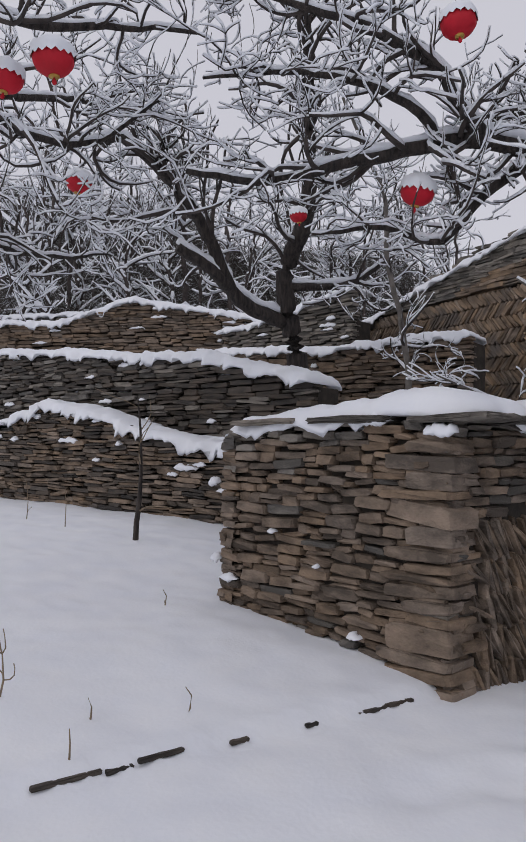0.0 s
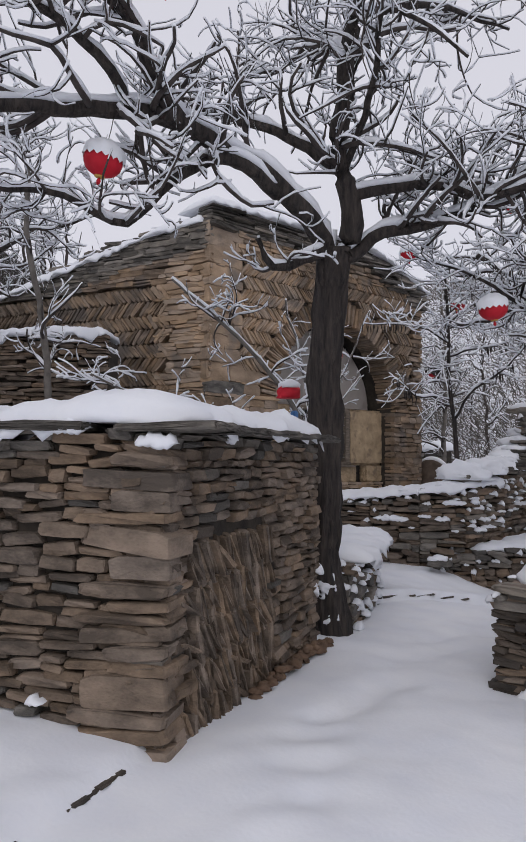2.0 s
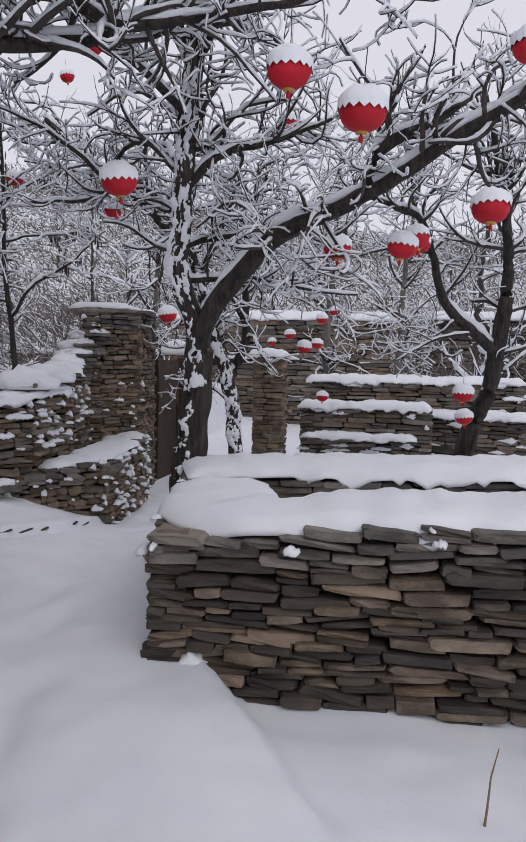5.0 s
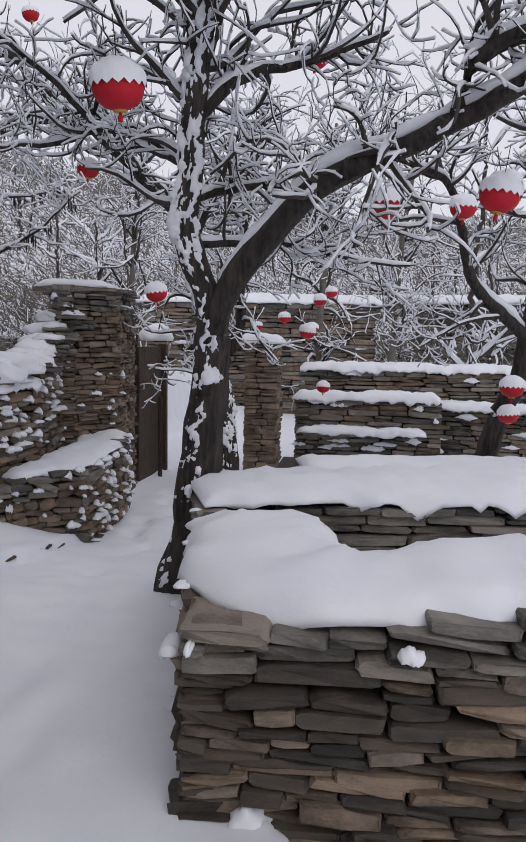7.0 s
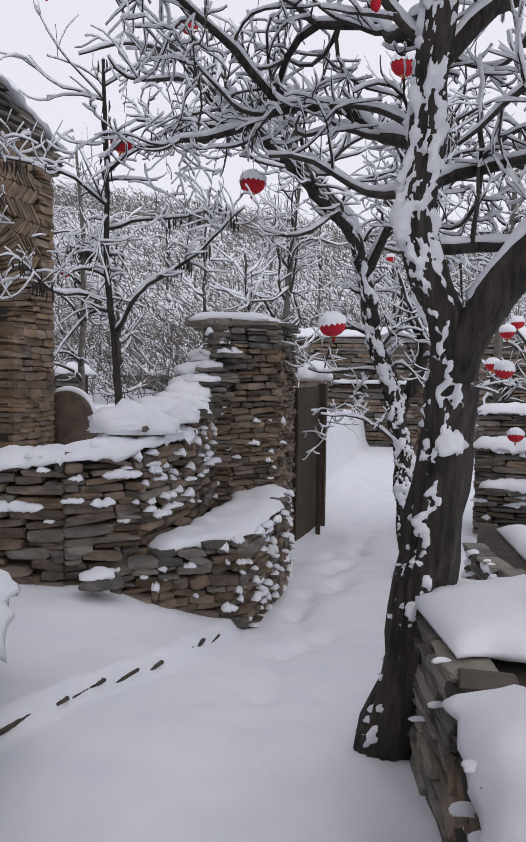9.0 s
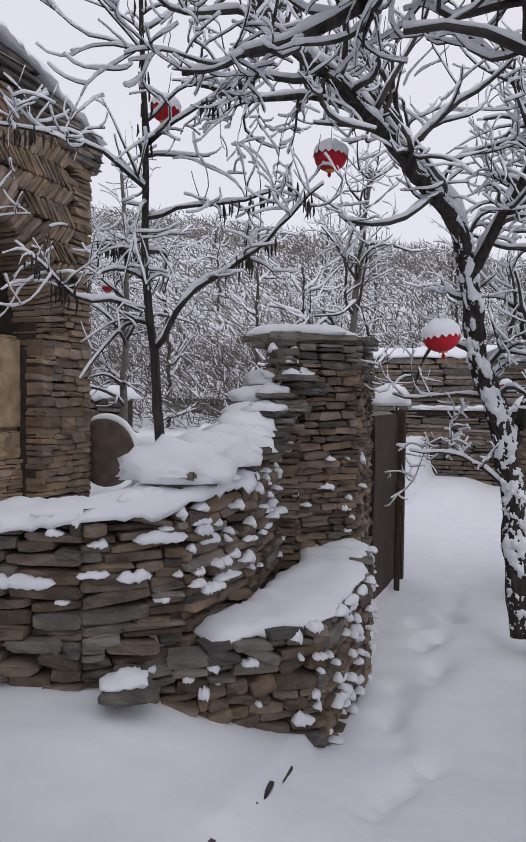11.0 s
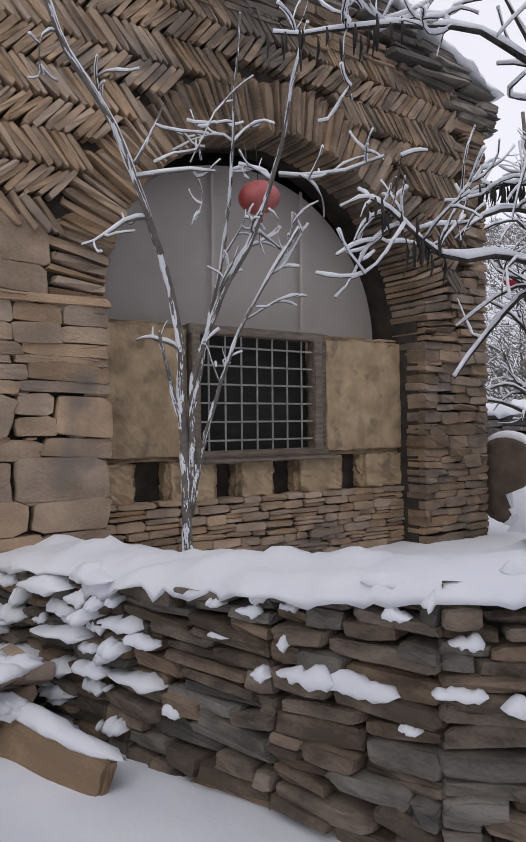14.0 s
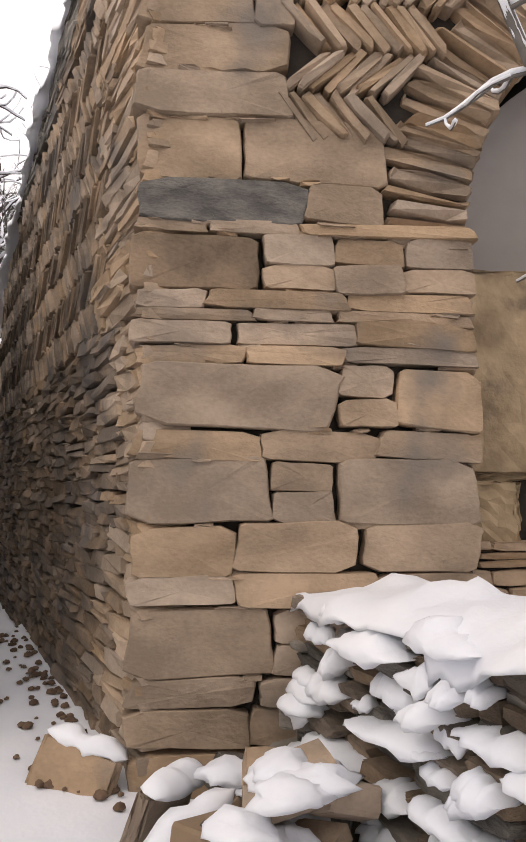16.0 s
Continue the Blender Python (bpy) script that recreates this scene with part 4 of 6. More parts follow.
# ---- buttress bench and the gate wall ----
e_pieces = []
E_LINE = [(-3.2, 7.36), (-2.72, 7.6), (-2.2, 8.14), (-2.22, 9.2), (-2.42, 10.1)]
e_tops = [0.5, 0.6, 0.7, 0.74, 0.78]
for k, (a, b) in enumerate(zip(E_LINE, E_LINE[1:])):
    seg = math.dist(a, b)
    top = ramp_to([(0, e_tops[k]), (seg, e_tops[k + 1])])
    lay(e_pieces, a, b, lambda s: -0.45, top, (0.045, 0.095), (0.09, 0.28), 0.22, 91 + k, topped(top, 0.14), tilt=9 if k < 2 else 4, jut=0.03, tight=0.97)
wall_e = core("wall_bench", [(-3.12, 7.5), (-2.7, 7.7), (-2.28, 8.2), (-2.31, 9.2), (-2.5, 10.05), (-2.8, 10.0), (-2.95, 8.5)], -0.6, [0.46, 0.54, 0.62, 0.66, 0.7, 0.7, 0.62], GAP, "low rough buttress of dry stone along the path")
snow_cap("snow_on_bench", [(-2.86, 7.78), (-2.52, 8.25), (-2.52, 9.2), (-2.64, 9.98)], ramp_to([(0, 0.24), (0.6, 0.52), (2.4, 0.44)]), ramp_to([(0, 0.62), (0.6, 0.7), (1.5, 0.75), (2.4, 0.8)]), 0.05, "snow on the sloping top of the buttress", 0.06, 0.1, 19)
ledge_snow("snow_on_bench_ledges", e_pieces, 0.45, "lumps of snow lodged in the buttress stones", 20, lambda p: True, 0.95)

f_pieces = []
F_LINE = [(-3.6, 11.2), (-3.02, 9.3), (-2.5, 9.9), (-2.72, 11.3)]
f_top = flat(2.52)
for k, (a, b) in enumerate(zip(F_LINE, F_LINE[1:])):
    lay(f_pieces, a, b, lambda s: -0.4, f_top, (0.045, 0.08), (0.1, 0.27), 0.24, 101 + k, topped(f_top, 0.2 if k else 0.5), tilt=3, jut=0.03)
wall_f = core("wall_gate", [(-3.5, 11.2), (-2.99, 9.42), (-2.6, 9.95), (-2.8, 11.3), (-3.2, 11.6)], -0.5, 2.48, GAP, "tall dry-stone wall end beside the gate")
for i, (x, y, w, d, turn) in enumerate([(-3.0, 9.8, 0.75, 0.7, 50), (-2.85, 10.4, 0.7, 0.7, 95), (-3.25, 10.6, 0.75, 0.65, 70), (-3.1, 11.1, 0.8, 0.7, 80)]):
    ob = part("cap_slab", box_bm(w, d, 0.05, 0, 0, 0, 0.01, 0.008, 2, 60 + i), STONE["grey"], wall_f)
    ob.matrix_basis = pose(x, y, 2.53 + 0.02 * (i % 2), 1, -1, turn)
snow_cap("snow_on_gate_wall", [(-3.0, 9.6), (-2.98, 10.2), (-3.1, 11.3)], 0.8, flat(2.56), 0.08, "level snow on the slab-capped gate wall", 0.04, 0.04, 21)
ledge_snow("snow_on_gate_wall_ledges", f_pieces, 0.25, "lumps of snow lodged in the gate wall", 22, lambda p: p.z < 1.6 and p.y < 10.2, 0.9)
ledge_snow("snow_on_gate_wall_side", f_pieces, 0.4, "snow lodged in the broken side of the gate wall", 23, lambda p: p.x < -2.9 and p.z > 1.2, 1.0)

for wall, found, spot in ((wall_a, a_pieces, (-0.4, 1.4, 1.2)), (wall_p, p_pieces, (0.4, 3.6, 0.8)), (wall_s, s_pieces, (-1.9, 4.2, 0.6)), (wall_d, d_pieces, (-4.2, 6.9, 0.9)), (wall_e, e_pieces, (-2.2, 8.1, 0.2)), (wall_f, f_pieces, (-2.5, 9.5, 1.2))):
    set_stones(wall, found, spot)

# ---- kerbs: thin dark strips edging the snow terraces, for the shadow slit under the lip ----
kr = random.Random(15)
for line, slits in (([(0.31, -0.48), (-0.5, 1.37)], ((0.0, 0.12), (0.14, 0.19), (0.21, 0.3), (0.42, 0.46), (0.62, 0.65), (0.78, 0.86), (0.87, 0.95))), ([(-2.38, 5.1), (-2.29, 5.8), (-2.15, 6.8), (-2.2, 7.6)], ((0.0, 0.08), (0.1, 0.2), (0.21, 0.27), (0.29, 0.38), (0.42, 0.5), (0.52, 0.6), (0.66, 0.76), (0.78, 0.86), (0.9, 0.98)))):
    run = length_of(line)
    for i, (f0, f1) in enumerate(slits):
        ends = [(float(np.interp(f * run[-1], run, [p[0] for p in line])), float(np.interp(f * run[-1], run, [p[1] for p in line]))) for f in (f0, f1)]
        x, y = (ends[0][0] + ends[1][0]) / 2, (ends[0][1] + ends[1][1]) / 2
        turn = math.atan2(ends[1][1] - ends[0][1], ends[1][0] - ends[0][0])
        kerb = holder("kerb_stone", x, y, gz(x + 0.05, y) + kr.uniform(0.012, 0.02) + (0.018 if x < -1.5 else 0), "thin dark kerb strip drawn as the shadow slit under the snow lip", "kerb", "kerb stones along the snow terraces")
        kerb.rotation_euler = (0, 0, turn + kr.gauss(0, 0.03))
        part("slab", box_bm(math.dist(*ends) * 1.15, 0.024, 0.018, 0, 0.016, 0, 0.003, 0.002, 3, i), STONE["dark"], kerb)

# ---- the cave house ----
H_CORNER, H_END, H_FAR = (-6.05, 5.88), (-6.12, 11.15), (-13.2, 3.1)
ARCH_Y, ARCH_Z, ARCH_R, DEEP = 8.77, 2.62, 1.5, 0.42
h_top = ramp_to([(0, 5.5), (3.4, 5.55), (4.2, 5.4), (5.3, 5.0)])
h_verts, h_faces = [], []


def h_block(y0, y1, low0, low1):
    """One upright strip of the front wall."""
    k = len(h_verts)
    for x in (-6.13, -6.75):
        x0, x1 = x - 0.0133 * (y0 - 5.88), x - 0.0133 * (y1 - 5.88)
        h_verts.extend([(x0, y0, low0), (x1, y1, low1), (x1, y1, h_top(y1 - 5.88)), (x0, y0, h_top(y0 - 5.88))])
    h_faces.extend([(k, k + 1, k + 2, k + 3), (k + 7, k + 6, k + 5, k + 4), (k + 4, k + 5, k + 1, k), (k + 3, k + 2, k + 6, k + 7), (k, k + 3, k + 7, k + 4), (k + 1, k + 5, k + 6, k + 2)])


h_block(5.98, ARCH_Y - ARCH_R, 0.2, 0.2)
h_block(ARCH_Y + ARCH_R, 11.05, 0.2, 0.2)
cuts = [ARCH_Y - ARCH_R * math.cos(math.pi * i / 20) for i in range(21)]
for y0, y1 in zip(cuts, cuts[1:]):
    rise = [ARCH_Z + 0.06 + math.sqrt(max(ARCH_R**2 - (y - ARCH_Y) ** 2, 0)) for y in (y0, y1)]
    h_block(y0, y1, *rise)
# core in the near-black gap colour, so that its joints look shadowed
wall_h = tagged(new("wall_house_front", mesh_of("wall_house_front", h_verts, h_faces, GAP)), "arched stone front of an old cave house in tan sandstone", "house front", kind="structure")
h_pieces = []


def in_ring(s, z, grow=0.4):
    y = s + 5.88
    return abs(y - ARCH_Y) < ARCH_R + (0.02 if z < ARCH_Z else 0) and z < ARCH_Z + 0.02 or (z >= ARCH_Z and math.hypot(y - ARCH_Y, z - ARCH_Z) < ARCH_R + grow)


def in_bone(s, z):
    return z > 3.15 and 0.62 < s < 4.9 and not in_ring(s, z, 0.42) and z < 4.9


hr2 = random.Random(121)


# squared blocks between the corner and the arch, course by course: height, then the widths from the corner on
COURSES = [(0.22, 0.62, 0.4, 0.3), (0.17, 0.5, 0.3, 0.5), (0.16, 0.48, 0.35, 0.4), (0.11, 0.52, 0.4, 0.3), (0.28, 0.58, 0.3, 0.4), (0.13, 0.42, 0.6, 0.3), (0.2, 0.42, 0.52, 0.17), (0.26, 0.58, 0.26, 0.7), (0.13, 0.52, 0.5, 0.4), (0.27, 0.86, 0.24, 0.4), (0.08, 0.46, 0.42, 0.5), (0.1, 0.42, 0.5, 0.4), (0.05, 0.5, 0.34, 0.3), (0.08, 0.3, 0.6, 0.28), (0.25, 0.54, 0.3, 0.3, 0.4), (0.05, 0.3, 0.4, 0.35), (0.19, 0.72, 0.33, 0.3), (0.27, 0.44, 0.6, 0.3), (0.2, 0.8, 0.4)]
z = 0.18
for k in range(30):
    h, widths = COURSES[k % 19][0], COURSES[k % 19][1:]
    zc = z + h / 2
    end = 1.41 if zc < ARCH_Z + 0.1 else max(0.6, ARCH_Y - 5.88 - math.sqrt(max((ARCH_R + 0.4) ** 2 - (zc - ARCH_Z) ** 2, 0))) if zc < 3.15 else 0.62
    s = -0.05
    for j, w in enumerate(widths):
        if end - s - w < 0.14 or j == len(widths) - 1:
            w = end - s
        if w < 0.05:
            break
        rows = [(zc, h)]
        if j and h > 0.2 and w < 0.32:
            rows = [(z + h * 0.24, h * 0.48), (z + h * 0.74, h * 0.5)]
        for zz, hh in rows:
            at = Vector((*H_CORNER, 0)).lerp(Vector((*H_END, 0)), (s + w / 2) / 5.27)
            m = Matrix.Translation((at.x + hr2.uniform(-0.012, 0.016), at.y, zz)) @ Matrix.Rotation(radians(90.8), 4, "Z") @ pose(0, 0, 0, hr2.gauss(0, 0.7), hr2.gauss(0, 1.1), hr2.gauss(0, 0.7)) @ Matrix.Diagonal((w * 1.0, 0.36, hh * 1.03, 1))
            h_pieces.append((m, 18 + hr2.randrange(12), "grey" if j == 0 and k % 19 == 16 else "umber" if j == 0 and k % 19 == 14 else "tan"))
        s += w
        if s > end - 0.03:
            break
    for _ in range(3):
        ch = hr2.uniform(0.02, 0.035)
        at = Vector((*H_CORNER, 0)).lerp(Vector((*H_END, 0)), hr2.uniform(0.15, max(end - 0.1, 0.2)) / 5.27)
        m = Matrix.Translation((at.x - 0.012, at.y, z + hr2.uniform(-0.01, 0.01))) @ Matrix.Rotation(radians(90.8), 4, "Z") @ pose(0, 0, 0, 0, hr2.gauss(0, 3), 0) @ Matrix.Diagonal((hr2.uniform(0.07, 0.2), 0.3, ch, 1))
        h_pieces.append((m, hr2.randrange(18), "tan"))
    z += h
    if z > 5.15:
        break
lay(h_pieces, (-6.108, ARCH_Y + ARCH_R), H_END, flat(0.5), flat(2.7), (0.06, 0.13), (0.16, 0.36), 0.26, 129, lambda s, z, r: "tan", tilt=1.6, wave=0.04, jut=0.012, tight=1.0)
lay(h_pieces, H_CORNER, H_END, flat(2.7), lambda s: h_top(s) - 0.32, (0.05, 0.11), (0.13, 0.34), 0.26, 122, lambda s, z, r: "tan", skip=lambda s, z: in_ring(s, z) or in_bone(s, z) or (s <= 4.3 and z < 4.9) or s < 0.6, tilt=1.6, wave=0.05, jut=0.02)
herringbone(h_pieces, H_CORNER, H_END, 0.55, 4.95, 3.1, 4.95, 0.21, 0.044, 123, "tan", skip=lambda s, z: not in_bone(s, z))
lay(h_pieces, (-6.0, 5.84), (-6.06, 11.25), lambda s: h_top(s) - 0.34, lambda s: h_top(s) + 0.03, (0.045, 0.07), (0.25, 0.6), 0.4, 124, lambda s, z, r: "grey", jut=0.05)
# thin slabs set radially round the arch
vr = random.Random(125)
a = 0.0
while a < math.pi:
    step = vr.uniform(0.026, 0.05)
    mid = a + step / 2
    reach = vr.uniform(0.36, 0.44)
    c, s = math.cos(mid), math.sin(mid)
    at = Vector((-6.1 + vr.uniform(-0.02, 0.02), ARCH_Y - c * (ARCH_R + reach / 2), ARCH_Z + s * (ARCH_R + reach / 2)))
    rot = Matrix(((0, -1, 0, 0), (-c, 0, s, 0), (s, 0, c, 0), (0, 0, 0, 1)))
    m = Matrix.Translation(at) @ rot @ Matrix.Diagonal((reach, 0.5, step * (ARCH_R + reach / 2) * 0.93, 1))
    h_pieces.append((m, vr.randrange(18), "tan"))
    a += step
# reveals of the opening
lay(h_pieces, (-6.72, ARCH_Y + ARCH_R + 0.03), (-6.12, ARCH_Y + ARCH_R + 0.03), flat(0.5), flat(2.66), (0.06, 0.12), (0.15, 0.4), 0.2, 126, lambda s, z, r: "tan")
lay(h_pieces, (-6.1, ARCH_Y - ARCH_R), (-6.62, ARCH_Y - ARCH_R), flat(0.5), flat(2.66), (0.06, 0.12), (0.15, 0.4), 0.2, 127, lambda s, z, r: "tan")
# the end of the front, turning back
lay(h_pieces, H_END, (-7.6, 11.5), flat(0.6), flat(5.0), (0.06, 0.11), (0.15, 0.4), 0.24, 128, lambda s, z, r: "tan")
side_core = core("wall_house_side", [(-13.2, 3.22), (-6.17, 5.98), (-6.75, 6.5), (-13.4, 3.9)], 0.0, [3.6, 5.3, 5.3, 3.6], MORTAR, "long stone side wall of the cave house with herringbone courses")
g_pieces = []
g_len = math.dist(H_FAR, H_CORNER)
g_top = ramp_to([(0, 3.7), (g_len * 0.45, 4.6), (g_len * 0.75, 5.15), (g_len, 5.42)])
lay(g_pieces, H_FAR, H_CORNER, flat(0.2), g_top, (0.05, 0.1), (0.12, 0.4), 0.24, 131, lambda s, z, r: "grey" if z > g_top(s) - 0.5 else "tan" if s > g_len - 0.6 + r.uniform(-0.3, 0.3) else "umber" if z < 2.4 else "brown", wave=0.05, tilt=2, jut=0.008, tight=1.05, skip=lambda s, z: 2.4 < z < 4.4 and s < g_len - 0.9)
herringbone(g_pieces, H_FAR, H_CORNER, 1.5, g_len - 0.9, 2.4, 4.4, 0.22, 0.06, 132, "brown", skip=lambda s, z: z > g_top(s) - 0.2)
# tan turns umber high on the front and at its far end
h_pieces = [(m, n, "umber" if key == "tan" and m.translation.y > 7.7 and (m.translation.z > 3.3 or m.translation.y > 10.2) else key) for m, n, key in h_pieces]
set_stones(wall_h, h_pieces, (-6.05, 6.9, 2.2), 420)
g_pieces = [(m, n, ("tan" if m.translation.x > -6.9 else "umber") if key == "brown" and m.translation.x > -9 else key) for m, n, key in g_pieces]
set_stones(side_core, g_pieces, (-6.3, 5.8, 2.0), 280)
snow_cap("snow_on_house_roof", [(-6.35, 5.8), (-6.4, 9.3), (-6.45, 11.25)], 0.9, ramp_to([(0, 5.53), (3.5, 5.58), (4.3, 5.42), (5.4, 5.02)]), 0.14, "snow on the slate eaves of the cave house", 0.05, 0.08, 24)
snow_cap("snow_on_house_side", [(-13.1, 3.4), (-10.0, 4.62), (-8.0, 5.4), (-6.3, 6.1)], 0.6, ramp_to([(0, 3.72), (3.9, 4.65), (6.3, 5.17), (8.4, 5.44)]), 0.13, "snow on the sloping top of the house's side wall", 0.06, 0.1, 25)
tagged(new("roof", mesh_of("roof", [(-6.5, 6.1, 4.95), (-6.5, 11.2, 4.8), (-14, 11.2, 3.6), (-13.2, 3.6, 3.2)], [(0, 1, 2, 3)], SNOW)), "flat snow-covered earth roof of the cave house", "roof", kind="structure")
core("wall_house_inner", [(-7.4, 6.6), (-7.4, 11.2), (-7.5, 11.2), (-7.5, 6.6)], 0.5, 4.6, DARK, "inner wall of the cave house, coloured near-black as if unlit")

# infill of the arch: clay render, window, vent holes, plastic film
FX = -6.12 - DEEP + 0.1
infill = core("wall_infill_base", [(FX + 0.03, 7.2), (FX + 0.03, 10.3), (FX - 0.2, 10.3), (FX - 0.2, 7.2)], 0.2, 1.3, GAP, "rough stone foot of the arch's infill")
i_pieces = []
lay(i_pieces, (FX + 0.06, 7.25), (FX + 0.06, 10.28), flat(0.4), flat(1.34), (0.04, 0.075), (0.1, 0.28), 0.14, 141, lambda s, z, r: "tan")
set_stones(infill, i_pieces, (FX, 8.7, 1.2), 200)


def clay_block(y0, y1, z0, z1, seed, deep=0.34):
    bm = box_bm(deep, y1 - y0, z1 - z0, FX - deep / 2 + 0.04, (y0 + y1) / 2, (z0 + z1) / 2, 0.04, 0.011, 7, seed)
    me = bpy.data.meshes.new("wall_clay")
    bm.to_mesh(me)
    bm.free()
    me.materials.append(CLAY)
    tagged(new("wall_clay", me), "cracked yellow clay render beside the window", "wall", kind="structure")


clay_block(7.2, 8.05, 1.64, 2.66, 1)
clay_block(9.35, 10.3, 1.64, 2.66, 2)
holes = [(7.62, 7.86), (8.3, 8.48), (8.84, 9.06), (9.58, 9.8)]
edges = [7.2] + [v for pair in holes for v in pair] + [10.3]
for k in range(0, len(edges), 2):
    clay_block(edges[k], edges[k + 1], 1.3, 1.66, 10 + k)
# the depth shade of the vent holes is painted as a near-black back
core("wall_vent_back", [(FX - 0.1, 7.25), (FX - 0.1, 10.25), (FX - 0.15, 10.25), (FX - 0.15, 7.25)], 1.32, 1.64, GAP, "back of the small vent holes, coloured near-black for their shade")
window = tagged(holder("window_1", FX, 8.7, 1.68, "old wooden window with a square iron lattice and a dark room behind", "window"), kind="structure")
for y, z, ly, lz in ((8.11, 2.14, 0.07, 1.0), (9.29, 2.14, 0.09, 1.0), (8.7, 2.63, 1.3, 0.07), (8.7, 1.67, 1.4, 0.06)):
    part("window_frame", box_bm(0.1, ly, lz, 0.0, y - 8.7, z - 1.68, 0.008, 0.002, 2, 3), WOOD, window)
part("window_sill", box_bm(0.16, 1.5, 0.035, 0.03, 0, -0.055, 0.006, 0.003, 2, 4), WOOD, window)
for k in range(7):
    part("bar", box_bm(0.012, 0.014, 0.92, 0.0, -0.46 + 0.15 * k, 0.46, 0.003), IRON, window)
for k in range(6):
    part("bar", box_bm(0.012, 1.1, 0.014, 0.012, 0.0, 0.1 + 0.145 * k, 0.003), IRON, window)
part("post", box_bm(0.09, 0.07, 1.0, -0.02, 0.68, 0.44, 0.008, 0.003, 2, 5), WOOD, window, "weathered wooden post beside the frame")
# near-black sheet put behind the bars for the room's darkness
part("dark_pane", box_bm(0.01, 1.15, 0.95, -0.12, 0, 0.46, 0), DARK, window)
film_v = [(-6.7, ARCH_Y - 0.04 + 1.47 * math.cos(math.pi * i / 30), 2.68 + 1.36 * math.sin(math.pi * i / 30)) for i in range(31)]
rows_v, rows_f = [], []
for j in range(9):
    for x, y, z in film_v:
        f = j / 8
        rows_v.append((x + 0.015 * fbm(y * 3, z * f * 3), ARCH_Y + (y - ARCH_Y), 2.68 + (z - 2.68) * f))
for j in range(8):
    for i in range(30):
        rows_f.append((j * 31 + i, j * 31 + i + 1, (j + 1) * 31 + i + 1, (j + 1) * 31 + i))
film = holder("plastic_sheet", -6.68, ARCH_Y, 2.66, "grey translucent plastic sheet stretched across the arch", "plastic sheet")
piece("film", local(film, rows_v), rows_f, FILM, film, smooth=True)
part("rail", box_bm(0.05, 2.95, 0.05, 0.02, 0, 0.0, 0.006, 0.003, 2, 8), WOOD, film, "pale wooden rail under the sheet")
for y in (-0.35, 0.55):
    part("seam", box_bm(0.012, 0.03, 1.2, 0.02, y, 0.68, 0.003), FILM, film)

# round stone trough or drum lid leaning at the end of the house
drum = holder("millstone", -6.0, 11.3, 0.92, "round brown millstone leaning on edge, with snow on its rim", "millstone")
ring_v, ring_f = [], []
for k, (rad, x) in enumerate(((0.0, -0.05), (0.36, -0.05), (0.42, -0.02), (0.42, 0.06), (0.38, 0.1), (0.0, 0.08))):
    for i in range(28):
        t = 2 * math.pi * i / 28
        ring_v.append((rad * math.cos(t), x, rad * math.sin(t) + 0.42))
for k in range(5):
    for i in range(28):
        j = (i + 1) % 28
        ring_f.append((k * 28 + i, k * 28 + j, (k + 1) * 28 + j, (k + 1) * 28 + i))
piece("disc", ring_v, ring_f, RUST, drum, smooth=True)
snow_arc = Tubes()
snow_arc.add([(0.42 * math.cos(t), 0.02, 0.43 + 0.42 * math.sin(t)) for t in np.linspace(0.1, 2.6, 16)], [0.02 + 0.03 * math.sin(v) for v in np.linspace(0.1, 3.0, 16)], 7)
o = new("snow_cover", snow_arc.mesh("snow_cover", SNOW))
o.parent = drum

# blue-white post with a red lamp behind the first wall
lamp = holder("garden_lamp", -2.2, 3.92, 0.6, "red round lamp on a white and blue plastic post", "lamp")
part("post", box_bm(0.05, 0.05, 1.5, 0, 0, 0.75, 0.015), IRON, lamp)
part("band", box_bm(0.058, 0.058, 0.07, 0, 0, 1.56, 0.012), BLUE, lamp, "blue plastic band")
piece("shade", BALLS[1] * (0.1, 0.1, 0.1) + (-0.06, 0.0, 1.73), BALL_F, RED, lamp, smooth=True)
piece("snow_cover", BALLS[3] * (0.09, 0.09, 0.06) + (-0.06, 0.0, 1.81), BALL_F, SNOW, lamp, smooth=True)

# ---- gate, piers and walls beyond ----
gate = holder("gate", -2.76, 12.2, -0.3, "dark brown timber gate frame with snow on its beam", "gate")
part("door_leaf", box_bm(0.08, 1.2, 2.1, 0.02, -0.2, 1.1, 0.01, 0.004, 3, 31), DOORWOOD, gate)
part("jamb", box_bm(0.12, 0.12, 2.2, 0.08, 0.42, 1.1, 0.012, 0.003, 2, 32), DOORWOOD, gate)
part("jamb", box_bm(0.06, 0.06, 1.4, 0.17, -0.08, 0.7, 0.012, 0.003, 2, 33), DOORWOOD, gate)
part("beam", box_bm(1.9, 0.07, 0.07, 1.1, 1.1, 2.16, 0.012, 0.004, 2, 34), DOORWOOD, gate)
piece("snow_cover", np.concatenate([BALLS[k % 9] * (0.2, 0.06, 0.05) + (0.25 + 0.24 * k, 1.1, 2.21) for k in range(8)]), [tuple(j + 162 * k for j in f) for k in range(8) for f in BALL_F], SNOW, gate, smooth=True)
piece("snow_lump", BALLS[5] * (0.26, 0.3, 0.22) + (-0.15, 0.9, 2.3), BALL_F, SNOW, gate, smooth=True)

